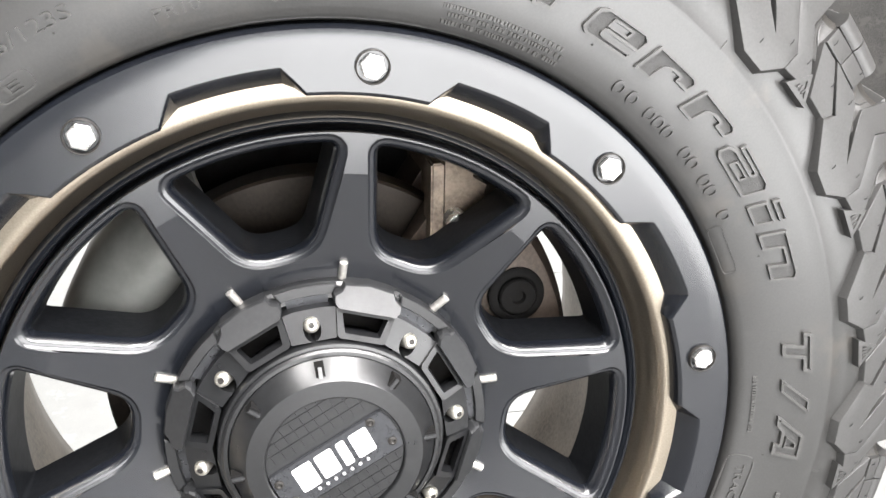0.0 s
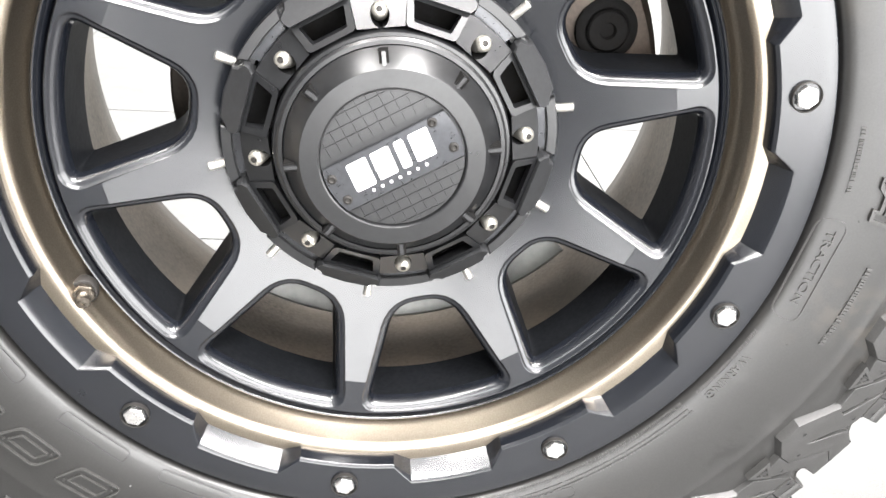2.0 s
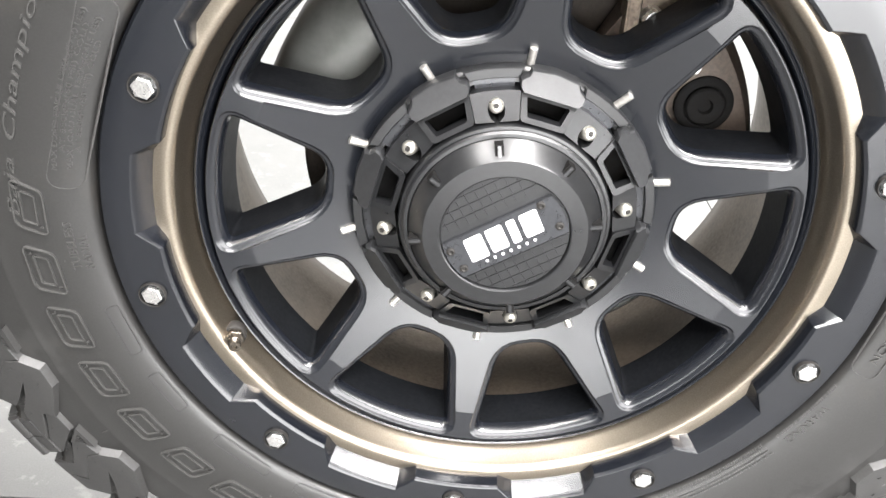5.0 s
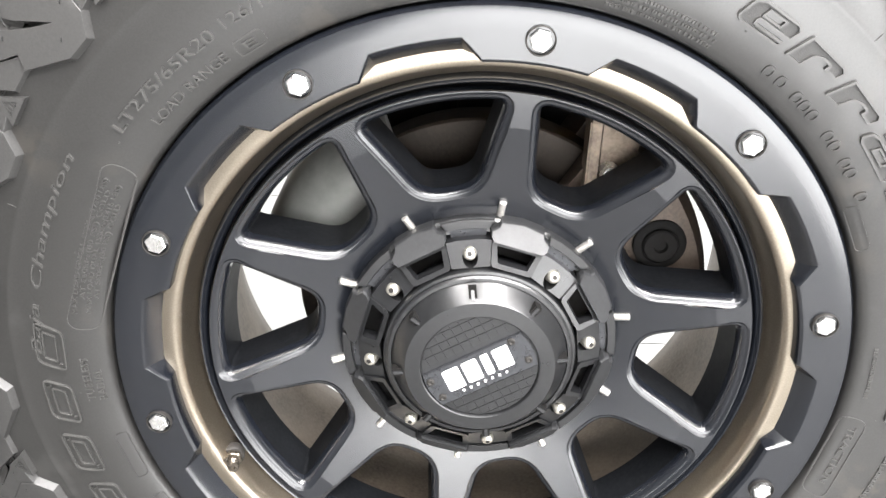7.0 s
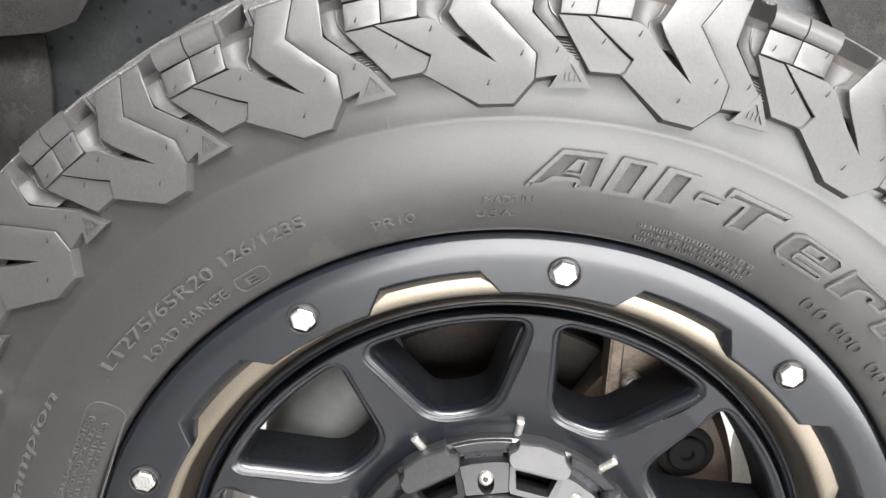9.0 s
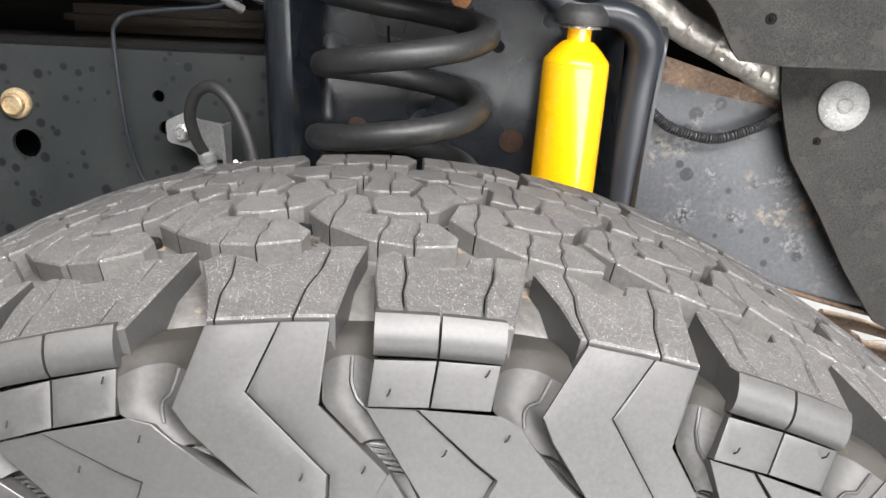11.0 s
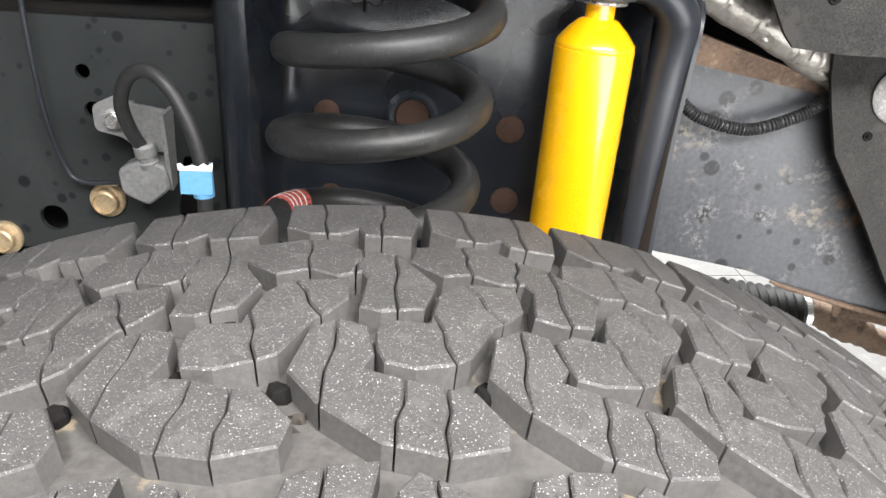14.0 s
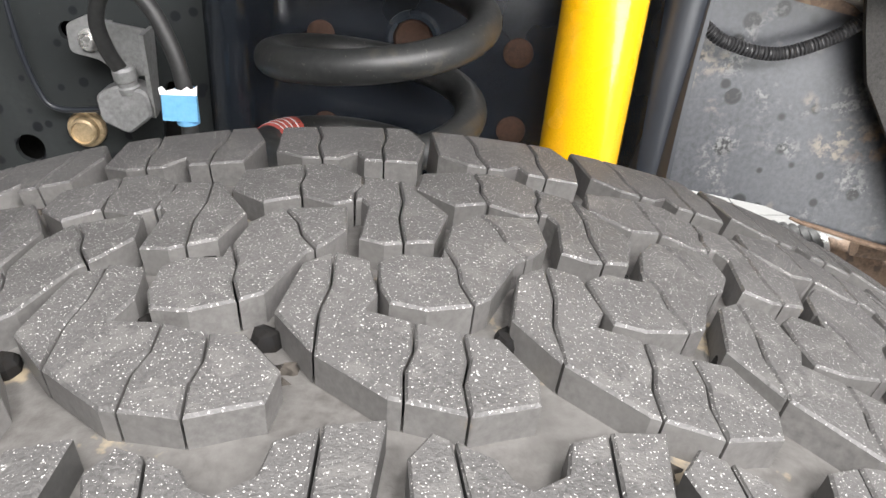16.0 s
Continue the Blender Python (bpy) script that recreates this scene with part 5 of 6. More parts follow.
for w in levels:
    lean = -0.030 * (w - 0.86)
    rows_.append([bm.verts.new((u + (0.006 * (0.9 - w) / 0.2 if u < -0.09 else 0.0) + lean * 0.2, (v if u < 0.1 or w < 0.92 else max(v, 0.381)) + (panel_v(w) - 0.3835) * min(1.0, max(0.0, (v - 0.345) / 0.036)), w)) for u, v in fold])
    if w == levels[0]:
        for vert in rows_[-1]:
            vert.co.z += 0.017 * min(1.0, max(0.0, (vert.co.x + 0.01) / 0.06))
for a, b in zip(rows_, rows_[1:]):
    for i in range(len(fold) - 1):
        bm.faces.new((a[i], a[i + 1], b[i + 1], b[i]))
bmesh.ops.solidify(bm, geom=bm.faces[:], thickness=-0.003)
part("pressing", bm, TOWER, tower, angle=40)
# the hook-shaped upper mount that runs down as a channel
hook = smooth_path([(0.1005, 0.336, 1.06), (0.1005, 0.336, 0.985), (0.102, 0.335, 0.948), (0.111, 0.333, 0.929), (0.132, 0.333, 0.9215), (0.158, 0.335, 0.919), (0.174, 0.340, 0.909), (0.182, 0.346, 0.893), (0.181, 0.350, 0.868), (0.178, 0.351, 0.830), (0.175, 0.353, 0.790), (0.173, 0.357, 0.735), (0.172, 0.364, 0.700)], 8)
bm = tube(bmesh.new(), hook, lambda t, run: 0.0152 - 0.0040 * math.sin(math.pi * min(1, max(0, (t - 0.15) / 0.40))), 18)
part("shock_mount_arm", bm, ARMM, tower, "smooth dark shock mount arm", 50)
# pressed channel below the hook: a rounded inner shoulder and a tight outer edge
bm = bmesh.new()
shape = [(-0.038, 0.386), (-0.032, 0.381), (-0.026, 0.373), (-0.020, 0.362), (-0.014, 0.351), (-0.008, 0.342), (-0.003, 0.3375), (0.0, 0.338), (0.001, 0.343), (0.001, 0.386)]
rings = []
for k in range(15):
    w = 0.915 - 0.186 * k / 14
    edge = 0.188 + 0.010 * ((w - 0.70) / 0.2) ** 2
    back = 0.020 * max(0.0, (w - 0.892) / 0.023) ** 2
    rings.append([bm.verts.new((edge + du, min(0.386, v + back), w - (0.0 if k < 14 else 0.012 * (1 + du / 0.036)))) for du, v in shape])
for a, b in zip(rings, rings[1:]):
    for i in range(len(shape) - 1):
        bm.faces.new((a[i], b[i], b[i + 1], a[i + 1]))
bm.faces.new(rings[0])
bm.faces.new(rings[-1][::-1])
bmesh.ops.recalc_face_normals(bm, faces=bm.faces[:])
part("side_channel", bm, ARMM, tower, "smooth pressed channel", angle=50)
bm = bmesh.new()
for du, dw, r in ((0, 0, 0.0045), (0.004, 0.005, 0.0035), (-0.002, 0.006, 0.0030), (0.005, -0.003, 0.0026)):
    lathe(bm, [(r, -0.004), (r, 0.0), (r * 0.7, 0.0005)], (0.182 + du, 0.3435 - 0.4 * du, 0.882 + dw), (-0.4, -1, 0), 9)
part("rust_patch", bm, RUSTORANGE, tower, "small rust bloom", 40)
# a raised near-black disc; the hole's shade is in its colour
bm = lathe(bmesh.new(), [(0.0055, 0), (0.0055, 0.0006), (0.0050, 0.0007)], (0.066, panel_v(0.887), 0.887), (0, -1, 0), 16)
part("drain_hole", bm, DARK, tower, "dark disc for a round drain hole", 0)
for u, w, r, mt in ((-0.052, 0.813, 0.0095, RUST), (0.082, 0.808, 0.0105, RUST), (0.082, 0.754, 0.0105, RUST), (-0.048, 0.751, 0.0095, RUST)):
    part("rust_rivet", lathe(bmesh.new(), [(r, 0), (r * 0.96, 0.0016), (r * 0.6, 0.0028), (r * 0.2, 0.003)], (u, panel_v(w), w), (0, -1, 0), 18), mt, tower, "rusted rivet head", 50)
part("rivet_ring", lathe(bmesh.new(), [(0.0190, 0), (0.0190, 0.003), (0.0165, 0.0055), (0.0135, 0.0045)], (0.010, panel_v(0.814), 0.814), (0, -1, 0), 28, False), TOWER, tower, "raised ring round a rivet", 40)
part("rust_rivet", lathe(bmesh.new(), [(0.0135, 0), (0.0125, 0.0022), (0.0115, 0.003), (0.0105, 0.0022)], (0.010, panel_v(0.814), 0.814), (0, -1, 0), 22), RUST, tower, "large rusted rivet head", 50)
for u, w in ((-0.029, 0.9265), (0.033, 0.9285)):
    bm = bmesh.new()
    prism(bm, [(u + x, w + z) for x, z in round_poly([(-0.010, 0.016), (0.010, 0.016), (0.0095, -0.004), (0.004, -0.0125), (-0.004, -0.0125), (-0.0095, -0.004)], 0.005, 3)], lambda a, b, h: Vector((a, panel_v(b) - 0.0002 - h, b)), 0, 0.0022)
    part("tab_washer", bm, RUSTORANGE, tower, "orange rusted tab washer", 30)
    part("stud_nut", lathe(bmesh.new(), [(0.0068, 0), (0.0066, 0.0025), (0.0035, 0.003), (0.0035, 0.005), (0.0015, 0.0052)], (u, panel_v(w) - 0.0024, w), (0, -1, 0), 12), RUSTORANGE, tower, "orange rusted stud", 30)
bm = tube(bmesh.new(), [(-0.0273, panel_v(0.90) - 0.001, 0.90), (-0.0268, panel_v(0.885) - 0.001, 0.885)], 0.0012, 6)
part("paint_run", bm, DARK, tower, "black paint run", 0)

# ---- coil spring ----
spring = thing("coil_spring", (-0.02, 0.30, 0.60), "dusty black steel coil spring with a red sticker", "spring")


def coil(turn):
    """turn 0: the side towards the wheel's rear at the top visible coil."""
    w = 0.9285 + 0.0545 * turn
    cu_ = -0.0015 + (w - 0.94) * 0.075
    a = math.pi + 2 * math.pi * turn
    r = 0.0605
    if turn > 0.55:
        r -= 0.006 * (turn - 0.55)
    return Vector((cu_ + r * math.cos(a), 0.300 + r * math.sin(a), w))


part("spring_wire", tube(bmesh.new(), [coil(-6.2 + 0.02 * i) for i in range(int(7.35 / 0.02))], 0.0097, 16), SPRINGM, spring, angle=60)
part("sticker", tube(bmesh.new(), [coil(-3.10 + 0.005 * i) for i in range(19)], 0.0099, 16), RED, spring, "red and white paper sticker", 60)
bm = bmesh.new()
for k in range(4):
    tube(bm, [coil(-3.085 + 0.018 * k + 0.001 * i) for i in range(5)], 0.01005, 16)
part("sticker_bar", bm, WHITE, spring, "white printed bars", 60)
part("seat_cup", lathe(bmesh.new(), [(0.060, 0.973), (0.069, 0.974), (0.073, 0.978), (0.0745, 0.9835), (0.0775, 0.984), (0.0785, 0.989), (0.0785, 1.06), (0.05, 1.07)], (0.005, 0.30, 0), (0, 0, 1), 56), SEATM, spring, "dirty grey seat cup", angle=35)
part("seat_isolator", lathe(bmesh.new(), [(0.030, 0.960), (0.038, 0.9595), (0.050, 0.961), (0.054, 0.966), (0.060, 0.9675), (0.063, 0.971), (0.063, 0.976)], (0.003, 0.30, 0), (0, 0, 1), 48), SPRINGM, spring, "black rubber isolator", 35)

# ---- shock absorber ----
shock = thing("shock_absorber", (0.117, 0.33, 0.45), "bright yellow painted shock absorber tube with a threaded top stud", "shock absorber")
ax = Vector((0.0325, 0.0, 1.0)).normalized()
top = Vector((0.1265, 0.33, 0.892))


def along(h):
    return top + ax * h


part("shock_tube", lathe(bmesh.new(), [(0.024, -0.48), (0.0262, -0.475), (0.0262, -0.0125), (0.0257, -0.0118), (0.0260, -0.0108), (0.0252, -0.008), (0.0185, 0.0000), (0.0125, 0.0055), (0.0105, 0.0065)], top, ax, 48), YELLOW, shock, angle=35)
part("shock_neck", lathe(bmesh.new(), [(0.0094, 0.004), (0.0094, 0.0158), (0.0088, 0.0165)], top, ax, 28), YELLOW, shock, angle=35)
part("washer", lathe(bmesh.new(), [(0.0165, 0.0160), (0.0170, 0.0168), (0.0165, 0.0182)], top, ax, 32), STEEL, shock, "bright steel washer", 35)
part("bushing", lathe(bmesh.new(), [(0.0165, 0.018), (0.0212, 0.0195), (0.0215, 0.0260), (0.0195, 0.0300), (0.016, 0.034)], top, ax, 36), HOSE, shock, "black rubber bushing", 40)
part("nut", lathe(bmesh.new(), [(0.0096, 0.0410), (0.0096, 0.0425), (0.0082, 0.0430), (0.0082, 0.0530), (0.0068, 0.0545)], top, ax, 6), STEEL, shock, "bright hex nut", 25)
bm = bmesh.new()
prof = [(0.0042, 0.030)]
for k in range(14):
    prof += [(0.0053, 0.053 + k * 0.0012), (0.0046, 0.0536 + k * 0.0012)]
prof += [(0.0036, 0.0702), (0.0036, 0.0800), (0.003, 0.0808)]
part("threaded_stud", lathe(bm, prof, top, ax, 18), YELLOW, shock, "yellow threaded stud", 30)
part("upper_washer", lathe(bmesh.new(), [(0.0140, 0.0385), (0.0140, 0.0400), (0.0125, 0.0415)], top, ax, 28), BADGE, shock, "dark cupped washer", 35)

# ---- brake hose, its bracket and line ----
bracket = thing("hose_bracket", (-0.19, 0.37, 0.78), "dull grey stamped bracket bolted to the chassis rail", "bracket")
q = [(-0.212, 0.815), (-0.211, 0.797), (-0.192, 0.793), (-0.181, 0.783), (-0.162, 0.784), (-0.159, 0.814), (-0.186, 0.818), (-0.193, 0.824)]
bm = prism(bmesh.new(), round_poly([(u, w) for u, w in q], 0.004, 3), lambda u, w, h: Vector((u, 0.360 - h, w)), 0.0, 0.003, 0.0004)
part("bracket_plate", bm, GREYMETAL, bracket, angle=30)
bm = bmesh.new()
prism(bm, [(0.338, 0.816), (0.362, 0.816), (0.362, 0.760), (0.350, 0.758)], lambda v, w, h: Vector((-0.160 + h, v, w)), 0.0, 0.003)
part("bracket_leg", bm, GREYMETAL, bracket, angle=30)
bm = box(bmesh.new(), (-0.205, 0.360, 0.80), (-0.19, 0.389, 0.812), 0.002)
part("bracket_foot", bm, GREYMETAL, bracket, angle=30)
part("bracket_bolt", lathe(bmesh.new(), [(0.0075, 0), (0.0075, 0.002), (0.0055, 0.0025), (0.0055, 0.006), (0.004, 0.0072)], (-0.197, 0.357, 0.806), (0, -1, 0), 14), STEEL, bracket, "bright bolt head", 30)
hose = thing("brake_hose", (-0.14, 0.32, 0.76), "black rubber brake hose loop with light blue tape", "brake hose")
hp = smooth_path([(-0.175, 0.345, 0.790), (-0.180, 0.338, 0.805), (-0.181, 0.328, 0.826), (-0.172, 0.318, 0.845), (-0.156, 0.310, 0.852), (-0.141, 0.304, 0.842), (-0.129, 0.300, 0.820), (-0.123, 0.298, 0.799), (-0.121, 0.297, 0.775), (-0.122, 0.297, 0.745), (-0.125, 0.29, 0.66)], 8)
part("hose_tube", tube(bmesh.new(), hp, 0.0049, 14), HOSE, hose, angle=60)
part("crimp", lathe(bmesh.new(), [(0.0072, 0), (0.0076, 0.004), (0.0066, 0.005), (0.0066, 0.008), (0.0078, 0.009), (0.0078, 0.016), (0.0062, 0.018)], (-0.172, 0.348, 0.776), (-0.12, -0.15, 1), 20), GREYMETAL, hose, "grey crimped collar", 30)
bm = prism(bmesh.new(), round_poly([(-0.193, 0.774), (-0.191, 0.756), (-0.173, 0.748), (-0.157, 0.761), (-0.160, 0.778), (-0.176, 0.782)], 0.004, 3), lambda u, w, h: Vector((u, 0.362 - h, w)), 0.0, 0.020, 0.002)
part("end_block", bm, GREYMETAL, hose, "dull grey fitting block", 30)
bm = lathe(bmesh.new(), [(0.0068, -0.011), (0.0070, 0.010), (0.0066, 0.0105)], (-0.122, 0.2975, 0.786), (-0.06, 0, 1), 18, False)
box(bm, (-0.1345, 0.290, 0.7785), (-0.114, 0.292, 0.7955))
part("tape", bm, BLUE, hose, "torn light blue tape", 30)
torn = [(-0.1350, 0.7945), (-0.1135, 0.7950), (-0.1130, 0.8010), (-0.1165, 0.7985), (-0.1190, 0.8000), (-0.1225, 0.7975), (-0.1265, 0.7985), (-0.1310, 0.7970), (-0.1335, 0.7995), (-0.1355, 0.7985)]
part("torn_edge", prism(bmesh.new(), torn, lambda u, w, h: Vector((u, 0.2898 - h, w)), 0.0, 0.0006), WHITE, hose, "white torn tape edge", 0)
line = thing("brake_line", (-0.2, 0.372, 0.76), "thin dark steel brake line bent along the rail", "brake line")
lp = smooth_path([(-0.155, 0.368, 1.06), (-0.155, 0.368, 0.985), (-0.155, 0.368, 0.935), (-0.158, 0.368, 0.918), (-0.170, 0.368, 0.910), (-0.205, 0.368, 0.906), (-0.240, 0.368, 0.901), (-0.253, 0.369, 0.893), (-0.257, 0.370, 0.876), (-0.252, 0.372, 0.806), (-0.243, 0.374, 0.765), (-0.230, 0.374, 0.752), (-0.190, 0.370, 0.756)], 6)
part("line_tube", tube(bmesh.new(), lp, 0.0020, 10), ARMM, line, angle=60)
for k in range(3):
    x = -0.148 + k * 0.0065
    ln = thing("brake_line", (x, 0.372, 0.93), "thin dark steel brake line in a plastic clip", "brake line")
    bend = smooth_path([(x, 0.372, 1.06), (x, 0.372, 0.96), (x + 0.001 * k, 0.374, 0.935), (x + 0.010 + 0.004 * k, 0.378, 0.917), (x + 0.035, 0.382, 0.912)], 6)
    part("line_tube", tube(bmesh.new(), bend, 0.0023, 8), ARMM, ln, angle=60)
clipm = thing("line_clip", (-0.148, 0.37, 0.95), "black plastic clip holding the brake lines", "clip")
part("clip_body", box(bmesh.new(), (-0.164, 0.358, 0.944), (-0.138, 0.376, 0.960), 0.002), PLASTIC, clipm, angle=30)
part("clip_lid", box(bmesh.new(), (-0.163, 0.354, 0.948), (-0.139, 0.358, 0.956), 0.001), PLASTIC, clipm, angle=30)

# ---- hydraulic fitting above the rail ----
fit_ = thing("hose_fitting", (-0.22, 0.36, 0.94), "grey crimped hose fitting with a yellow tape band", "hose fitting")
fd = Vector((1.0, 0.0, 0.06)).normalized()
part("fitting_body", lathe(bmesh.new(), [(0.013, -0.08), (0.0135, 0.03), (0.0125, 0.034), (0.0125, 0.046), (0.0095, 0.050), (0.0085, 0.056)], (-0.262, 0.362, 0.936), fd, 24), HOSE, fit_, angle=30)
part("fitting_collar", lathe(bmesh.new(), [(0.0128, 0), (0.014, 0.002), (0.014, 0.008), (0.0128, 0.010)], (-0.236, 0.362, 0.9375), fd, 24), STEEL, fit_, "bright collar", 30)
part("tape_band", lathe(bmesh.new(), [(0.0062, 0), (0.0062, 0.0255)], (-0.2065, 0.362, 0.9395), fd, 18), YTAPE, fit_, "yellow tape band", 30)
part("fitting_tube", tube(bmesh.new(), smooth_path([(-0.208, 0.362, 0.939), (-0.184, 0.362, 0.942), (-0.175, 0.362, 0.938), (-0.166, 0.364, 0.926), (-0.160, 0.368, 0.916), (-0.150, 0.38, 0.908)], 6), 0.0040, 12), GREYMETAL, fit_, "dull grey metal tube", 60)
pipe2 = thing("metal_pipe", (-0.17, 0.37, 0.97), "dull grey bent metal pipe above the rail", "pipe")
part("pipe_tube", tube(bmesh.new(), smooth_path([(-0.22, 0.37, 0.962), (-0.205, 0.37, 0.974), (-0.190, 0.37, 0.978), (-0.176, 0.37, 0.970), (-0.168, 0.37, 0.955), (-0.164, 0.372, 0.938), (-0.158, 0.376, 0.925)], 6), 0.0048, 12), GREYMETAL, pipe2, angle=60)
tie = thing("flat_strap", (-0.2, 0.375, 0.92), "black flat strap running over the rail", "strap")
part("strap_band", tube(bmesh.new(), [(-0.34, 0.372, 0.921), (-0.262, 0.374, 0.921), (-0.20, 0.376, 0.917), (-0.15, 0.38, 0.912)], 0.0042, 8), DARK, tie, angle=60)

# ---- foil-wrapped pipe and wiring ----
foil = thing("foil_pipe", (0.25, 0.372, 0.89), "silver foil-wrapped pipe with a ribbed black sleeve", "pipe")
fp = smooth_path([(0.158, 0.362, 0.953), (0.180, 0.362, 0.934), (0.206, 0.362, 0.915), (0.235, 0.362, 0.900), (0.262, 0.366, 0.887), (0.290, 0.374, 0.873), (0.312, 0.382, 0.862)], 30)
fp = [p + Vector(noise.noise_vector(p * 90)) * 0.0009 for p in fp]
bm = tube(bmesh.new(), fp, lambda t, run: 0.0130 + 0.0006 * noise.noise(Vector((run * 90, 0.3, 0.0))), 30)
for v in bm.verts:
    # creases in the foil
    ridge = max(0.0, 0.16 - abs(noise.noise(v.co * 75))) / 0.16
    v.co += noise.noise_vector(v.co * 45) * 0.0007 + Vector((0, 0.0016 * ridge, 0.0))
part("foil_wrap", bm, FOIL, foil, angle=32)
sl = smooth_path([(0.126, 0.372, 1.07), (0.136, 0.370, 1.015), (0.146, 0.366, 0.978), (0.160, 0.363, 0.951)], 30)
part("ribbed_sleeve", tube(bmesh.new(), sl, lambda t, run: 0.0118 + 0.0009 * math.sin(run * 1800), 20), PLASTIC, foil, "ribbed black sleeve", 60)
loom = thing("wiring_loom", (0.25, 0.376, 0.82), "black corrugated wiring conduit sagging below the pipe", "wiring")
lo = smooth_path([(0.185, 0.380, 0.852), (0.203, 0.376, 0.836), (0.220, 0.374, 0.826), (0.253, 0.373, 0.8205), (0.285, 0.374, 0.831), (0.304, 0.376, 0.842), (0.313, 0.38, 0.850)], 40)
part("conduit", tube(bmesh.new(), lo, lambda t, run: 0.0044 + 0.0006 * math.sin(run * 2600), 12), PLASTIC, loom, angle=60)

# ---- arch liners ----
def felt_panel(name, poly, v0, label, bulge, clips):
    ob = thing(name, (poly[0][0], v0, poly[0][1]), label, "arch liner")
    bm = bmesh.new()
    sheet(bm, poly, [], lambda u, w: Vector((u, v0 + bulge(u, w), w)), 0.02, lambda u, w: Vector((u, v0 + bulge(u, w) + 0.005, w)))
    part("felt", bm, FELT, ob, angle=40)
    for u, w, r in clips:
        p = (u, v0 + bulge(u, w), w)
        if r > 0.01:
            part("push_clip", lathe(bmesh.new(), [(r, 0), (r, 0.001), (r * 0.93, 0.0022), (r * 0.4, 0.003), (r * 0.3, 0.0018), (r * 0.22, 0.0030)], p, (0, -1, 0), 32), WASHER, ob, "round silver push clip", 40)
        else:
            bm = lathe(bmesh.new(), [(r, 0), (r * 0.9, 0.0012), (r * 0.5, 0.0008), (r * 0.35, 0.0022)], p, (0, -1, 0), 12)
            part("clip_pin", bm, DARK, ob, "small dark clip pin", 30)
    return ob


felt_panel("arch_liner", [(0.118, 1.10), (0.135, 1.02), (0.151, 1.0), (0.170, 0.985), (0.187, 0.966), (0.206, 0.944), (0.223, 0.926), (0.240, 0.898), (0.247, 0.890), (0.276, 0.8875), (0.42, 0.889), (0.9, 0.88), (0.9, 1.20), (0.3, 1.25)], 0.312,
           "grey fibrous felt wheel arch liner", lambda u, w: -0.10 * max(0.0, w - 0.90) - 0.10 * max(0.0, u - 0.3) - 0.3 * max(0.0, w - 0.95) ** 2, [(0.265, 0.922, 0.0045)])
felt_panel("arch_liner", [(0.295, 0.884), (0.297, 0.865), (0.303, 0.841), (0.313, 0.809), (0.344, 0.763), (0.373, 0.715), (0.405, 0.671), (0.445, 0.655), (0.52, 0.61), (0.60, 0.50), (0.9, 0.36), (0.9, 0.886), (0.42, 0.8875)], 0.358,
           "grey fibrous felt wheel arch liner with a silver push clip", lambda u, w: -0.02 * math.sin(max(0.0, u - 0.40) * 18) - 0.05 * max(0.0, u - 0.3), [(0.348, 0.855, 0.0205), (0.332, 0.825, 0.0035)])
felt_panel("arch_liner", [(-0.370, 1.12), (-0.378, 0.92), (-0.389, 0.857), (-0.428, 0.804), (-0.452, 0.770), (-0.470, 0.745), (-0.507, 0.731), (-0.60, 0.72), (-1.1, 0.68), (-1.1, 1.15)], 0.335,
           "dark grey felt wheel arch liner", lambda u, w: 0.25 * min(0.0, u + 0.50) - 0.02 * math.sin((w - 0.7) * 14), [])
# added panel in place of dark parts; hides the bright floor behind
felt_panel("added_panel", [(-0.54, 0.72), (-0.53, 0.66), (-0.53, 0.60), (-0.56, 0.50), (-0.66, 0.40), (-1.2, 0.32), (-1.2, 0.72)], 0.372,
           "added dark grey panel hiding the floor below the liner", lambda u, w: -0.015 * math.sin((u + w) * 22), [])
felt_panel("liner_flap", [(-0.42, 1.06), (-0.42, 0.955), (-0.30, 0.950), (-0.262, 0.944), (-0.250, 0.948), (-0.236, 0.954), (-0.205, 0.9595), (-0.199, 0.968), (-0.196, 0.985), (-0.20, 1.06)], 0.345,
           "grey felt flap hanging above the rail", lambda u, w: 0.0, [])

# ---- grit caught in the tread ----
grit = random.Random(11)
K_ = 7.5
made_ = 0
while made_ < 60:
    ph, yy = grit.uniform(-42, 42), grit.uniform(-70, 82)
    if any(inside((ph * K_ + dx, yy + dy), b) for b in BLOCKS for dx, dy in ((0, 0), (1.5, 0), (-1.5, 0), (0, 1.5), (0, -1.5)) if abs(b[0][0] - ph * K_) < 90):
        continue
    if not any(inside((ph * K_ + dx, yy + dy), b) for b in BLOCKS for dx, dy in ((4, 0), (-4, 0), (0, 4), (0, -4)) if abs(b[0][0] - ph * K_) < 90):
        continue
    size = grit.uniform(0.0026, 0.0052)
    bm = bmesh.new()
    bmesh.ops.create_icosphere(bm, subdivisions=2, radius=size)
    for v in bm.verts:
        v.co += noise.noise_vector(v.co * 420 + Vector((made_, 0, 0))) * size * 0.75
        v.co.y *= 0.8
    me = bpy.data.meshes.new("grit_stone")
    bm.to_mesh(me)
    bm.free()
    me.materials.append(STONE)
    me.shade_smooth()
    st = new("grit_stone", me)
    st.matrix_world = Matrix.Translation(wp(ph, crown(yy / 1000) - 0.0125 + size * 0.5, yy / 1000) + Vector((0, 0, ZC)))
    tagged(st, "small brown grit stone caught in the tread", "stone", group="stones in the tread")
    made_ += 1

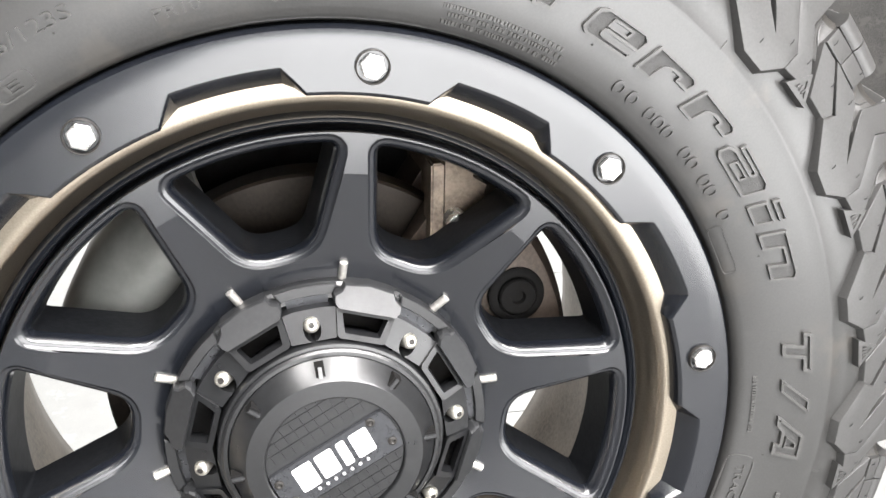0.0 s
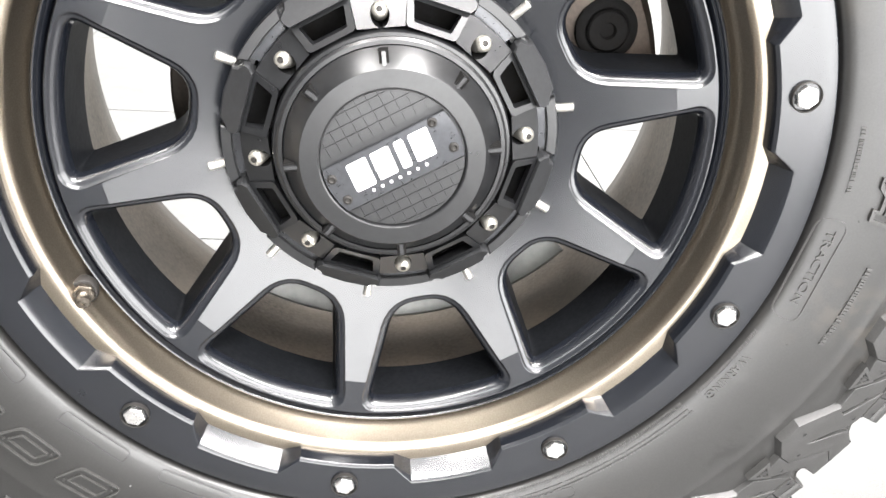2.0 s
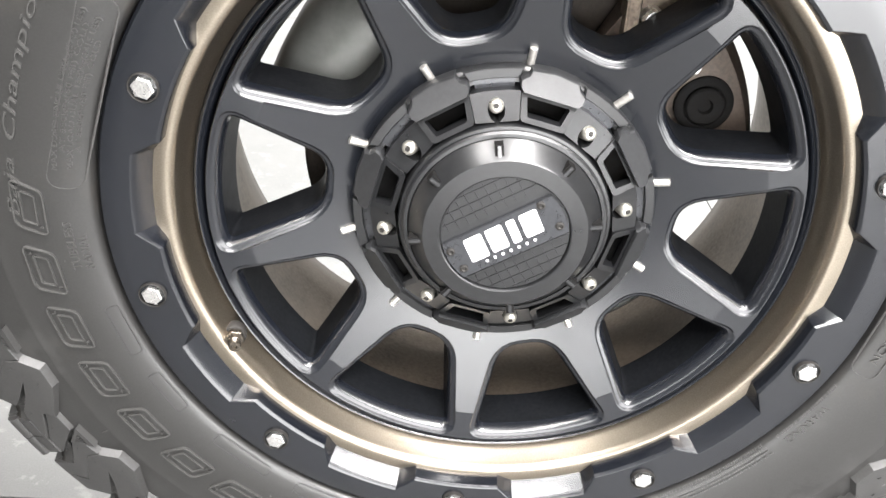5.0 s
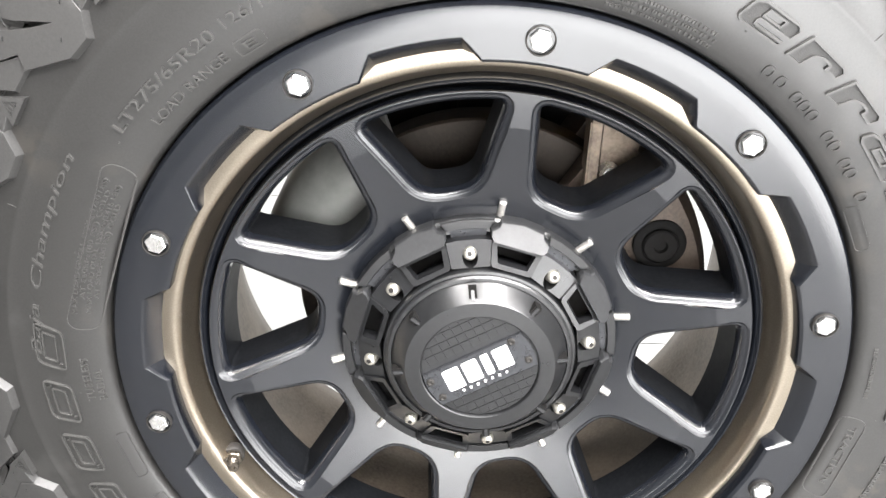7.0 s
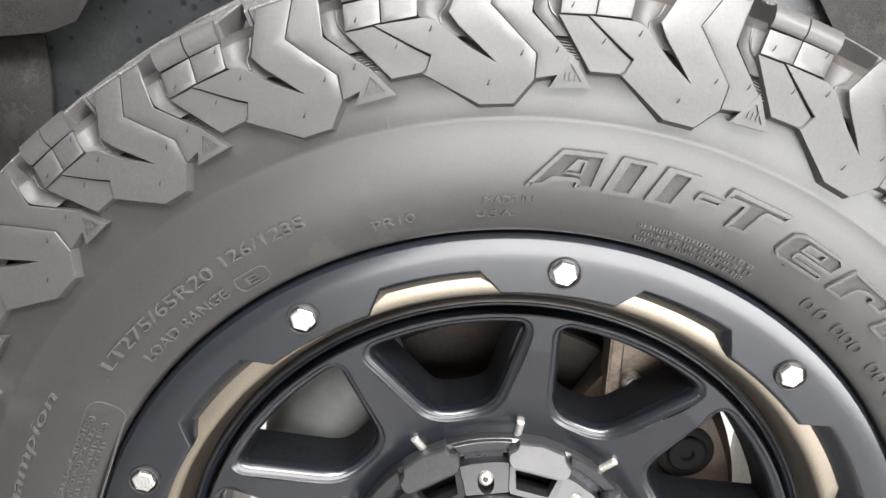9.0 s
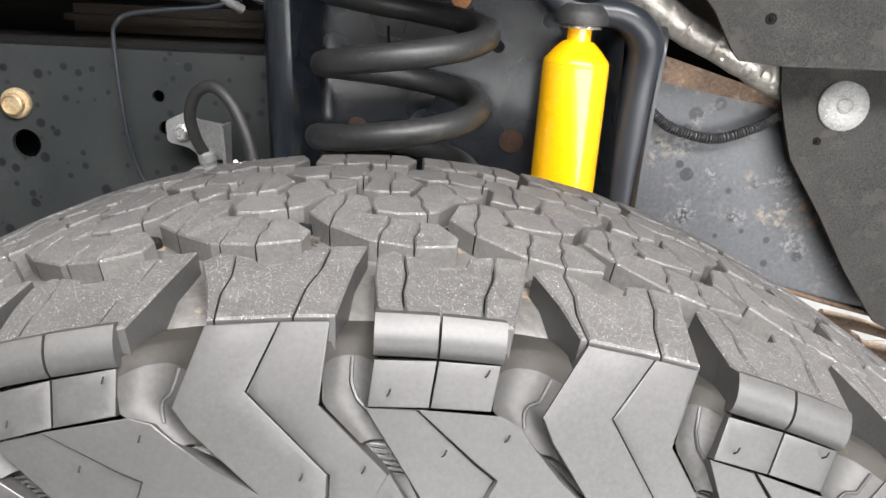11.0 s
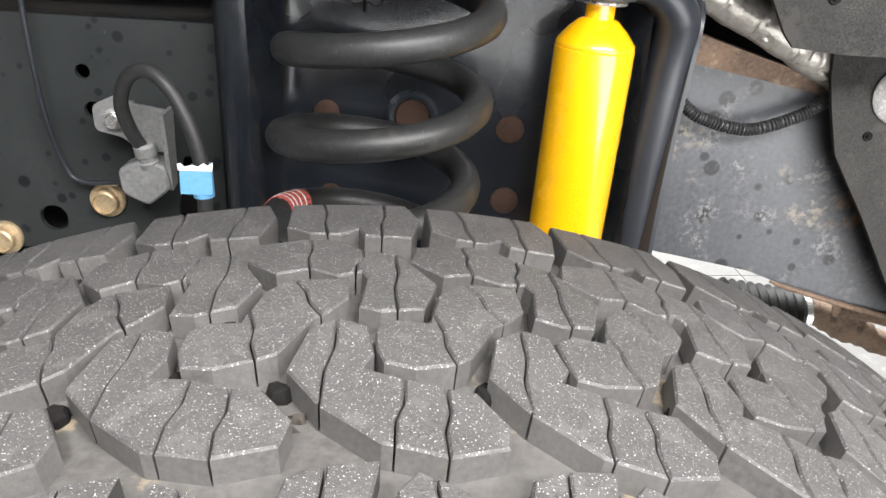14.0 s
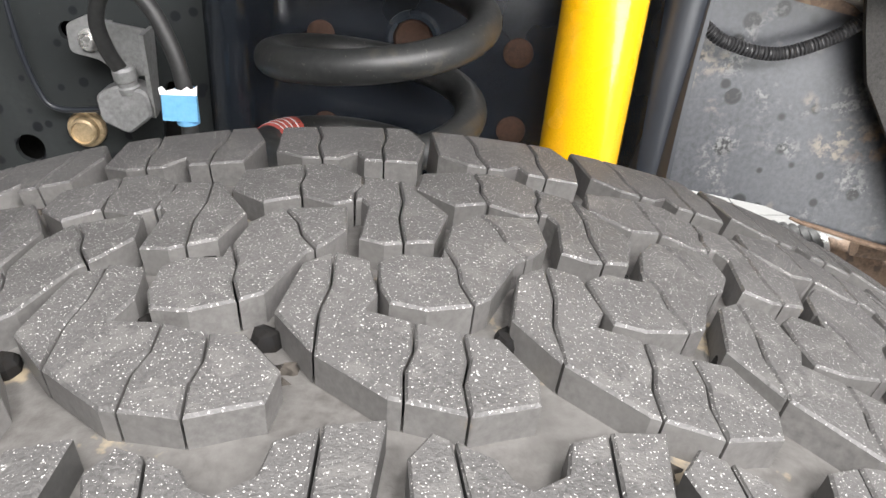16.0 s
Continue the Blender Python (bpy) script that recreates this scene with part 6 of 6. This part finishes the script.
# ---- steering link under the rail ----
link = thing("steering_link", (0.37, 0.53, 0.60), "rust-brown steering link with a black ribbed rubber boot", "steering link")
part("link_bar", tube(bmesh.new(), smooth_path([(0.20, 0.53, 0.600), (0.255, 0.53, 0.606), (0.30, 0.53, 0.602), (0.333, 0.53, 0.600)], 6), lambda t, run: 0.019 - 0.003 * math.sin(t * 9), 16), LINKRUST, link, angle=50)
part("link_lug", box(bmesh.new(), (0.251, 0.492, 0.592), (0.284, 0.545, 0.618), 0.006), LINKRUST, link, "brown cast lug", 40)
part("link_cap", box(bmesh.new(), (0.229, 0.512, 0.600), (0.283, 0.55, 0.632), 0.009), DARK, link, "dark casting", 40)
prof = [(0.0185, 0.0)]
for k in range(9):
    prof += [(0.0300 - 0.0007 * k, 0.006 + k * 0.0092), (0.0248 - 0.0006 * k, 0.0106 + k * 0.0092)]
bm = lathe(bmesh.new(), prof + [(0.013, 0.092)], (0.317, 0.53, 0.599), (1, 0, -0.03), 28)
part("rubber_boot", bm, BOOTM, link, "black ribbed rubber boot", 50)
for h in (0.0, 0.088):
    part("boot_clamp", lathe(bmesh.new(), [(0.0235 - h * 0.06, -0.004), (0.0235 - h * 0.06, 0.004)], (0.317 + h, 0.53, 0.599 - h * 0.03), (1, 0, -0.03), 24), STEEL, link, "bright boot clamp", 40)
part("link_rod", tube(bmesh.new(), smooth_path([(0.41, 0.53, 0.600), (0.445, 0.53, 0.590), (0.47, 0.53, 0.578), (0.50, 0.53, 0.567), (0.60, 0.53, 0.562)], 6), lambda t, run: 0.0125 + 0.006 * math.exp(-((t - 0.30) * 6) ** 2) + 0.001 * math.sin(run * 400), 14), LINKRUST, link, "brown cast rod end", 50)
part("link_hanger", box(bmesh.new(), (0.575, 0.392, 0.550), (0.605, 0.545, 0.66), 0.004), RUST, link, "rusty hanger under the rail", 40)
part("bracket_strip", tube(bmesh.new(), [(0.425, 0.505, 0.616), (0.46, 0.505, 0.611), (0.50, 0.50, 0.602), (0.62, 0.50, 0.590)], lambda t, run: 0.009 - 0.004 * t, 8), LINKRUST, link, "rusty strip", 50)

# ---- near-black backdrops for the shade behind and above ----
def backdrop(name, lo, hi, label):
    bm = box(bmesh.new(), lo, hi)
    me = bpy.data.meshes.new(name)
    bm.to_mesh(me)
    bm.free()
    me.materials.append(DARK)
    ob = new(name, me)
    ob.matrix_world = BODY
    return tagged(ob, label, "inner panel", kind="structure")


# plain sheet behind the parts; the bay's shade is in its colour
backdrop("wall_bay", (-1.3, 0.56, 0.80), (1.2, 0.60, 1.6), "near-black backdrop for the shade of the engine bay")
# added out of view to shade the far tread and the tower
backdrop("wall_arch_top", (-1.3, -0.11, 1.27), (1.2, 0.56, 1.31), "unseen dark slab over the tyre that blocks lamp light")
junk = thing("engine_part", (0.22, 0.47, 0.93), "rust-brown machinery in the shade above the rail", "machinery")
for p0, p1, r in (((0.17, 0.48, 0.98), (0.30, 0.46, 0.90), 0.02), ((0.20, 0.50, 0.92), (0.40, 0.48, 0.93), 0.018)):
    part("brown_pipe", tube(bmesh.new(), [p0, Vector(p0).lerp(Vector(p1), 0.5), p1], 0.02, 14), BROWNSTEEL, junk, angle=50)
junk2 = thing("engine_part", (-0.22, 0.45, 0.89), "dark crossmember in the shade above the rail", "machinery")
part("brown_beam", box(bmesh.new(), (-0.35, 0.47, 0.877), (-0.14, 0.52, 0.903), 0.01), BROWNSTEEL, junk2, angle=40)

# ---- floor tiles, last ----
TS = 0.600
bm = box(bmesh.new(), (0.0013, 0.0013, -0.004), (TS - 0.0013, TS - 0.0013, 0.0))
me = bpy.data.meshes.new("tile")
bm.to_mesh(me)
bm.free()
me.materials.append(TILE)
tx, ty = -0.15 - 7 * TS, 0.012 - 6 * TS
for i in range(14):
    for j in range(14):
        if ty + (j + 0.9) * TS < Y0:
            continue
        ob = new("tile", me)
        ob.location = (tx + i * TS, ty + j * TS, ZF)
        ob.parent = floor
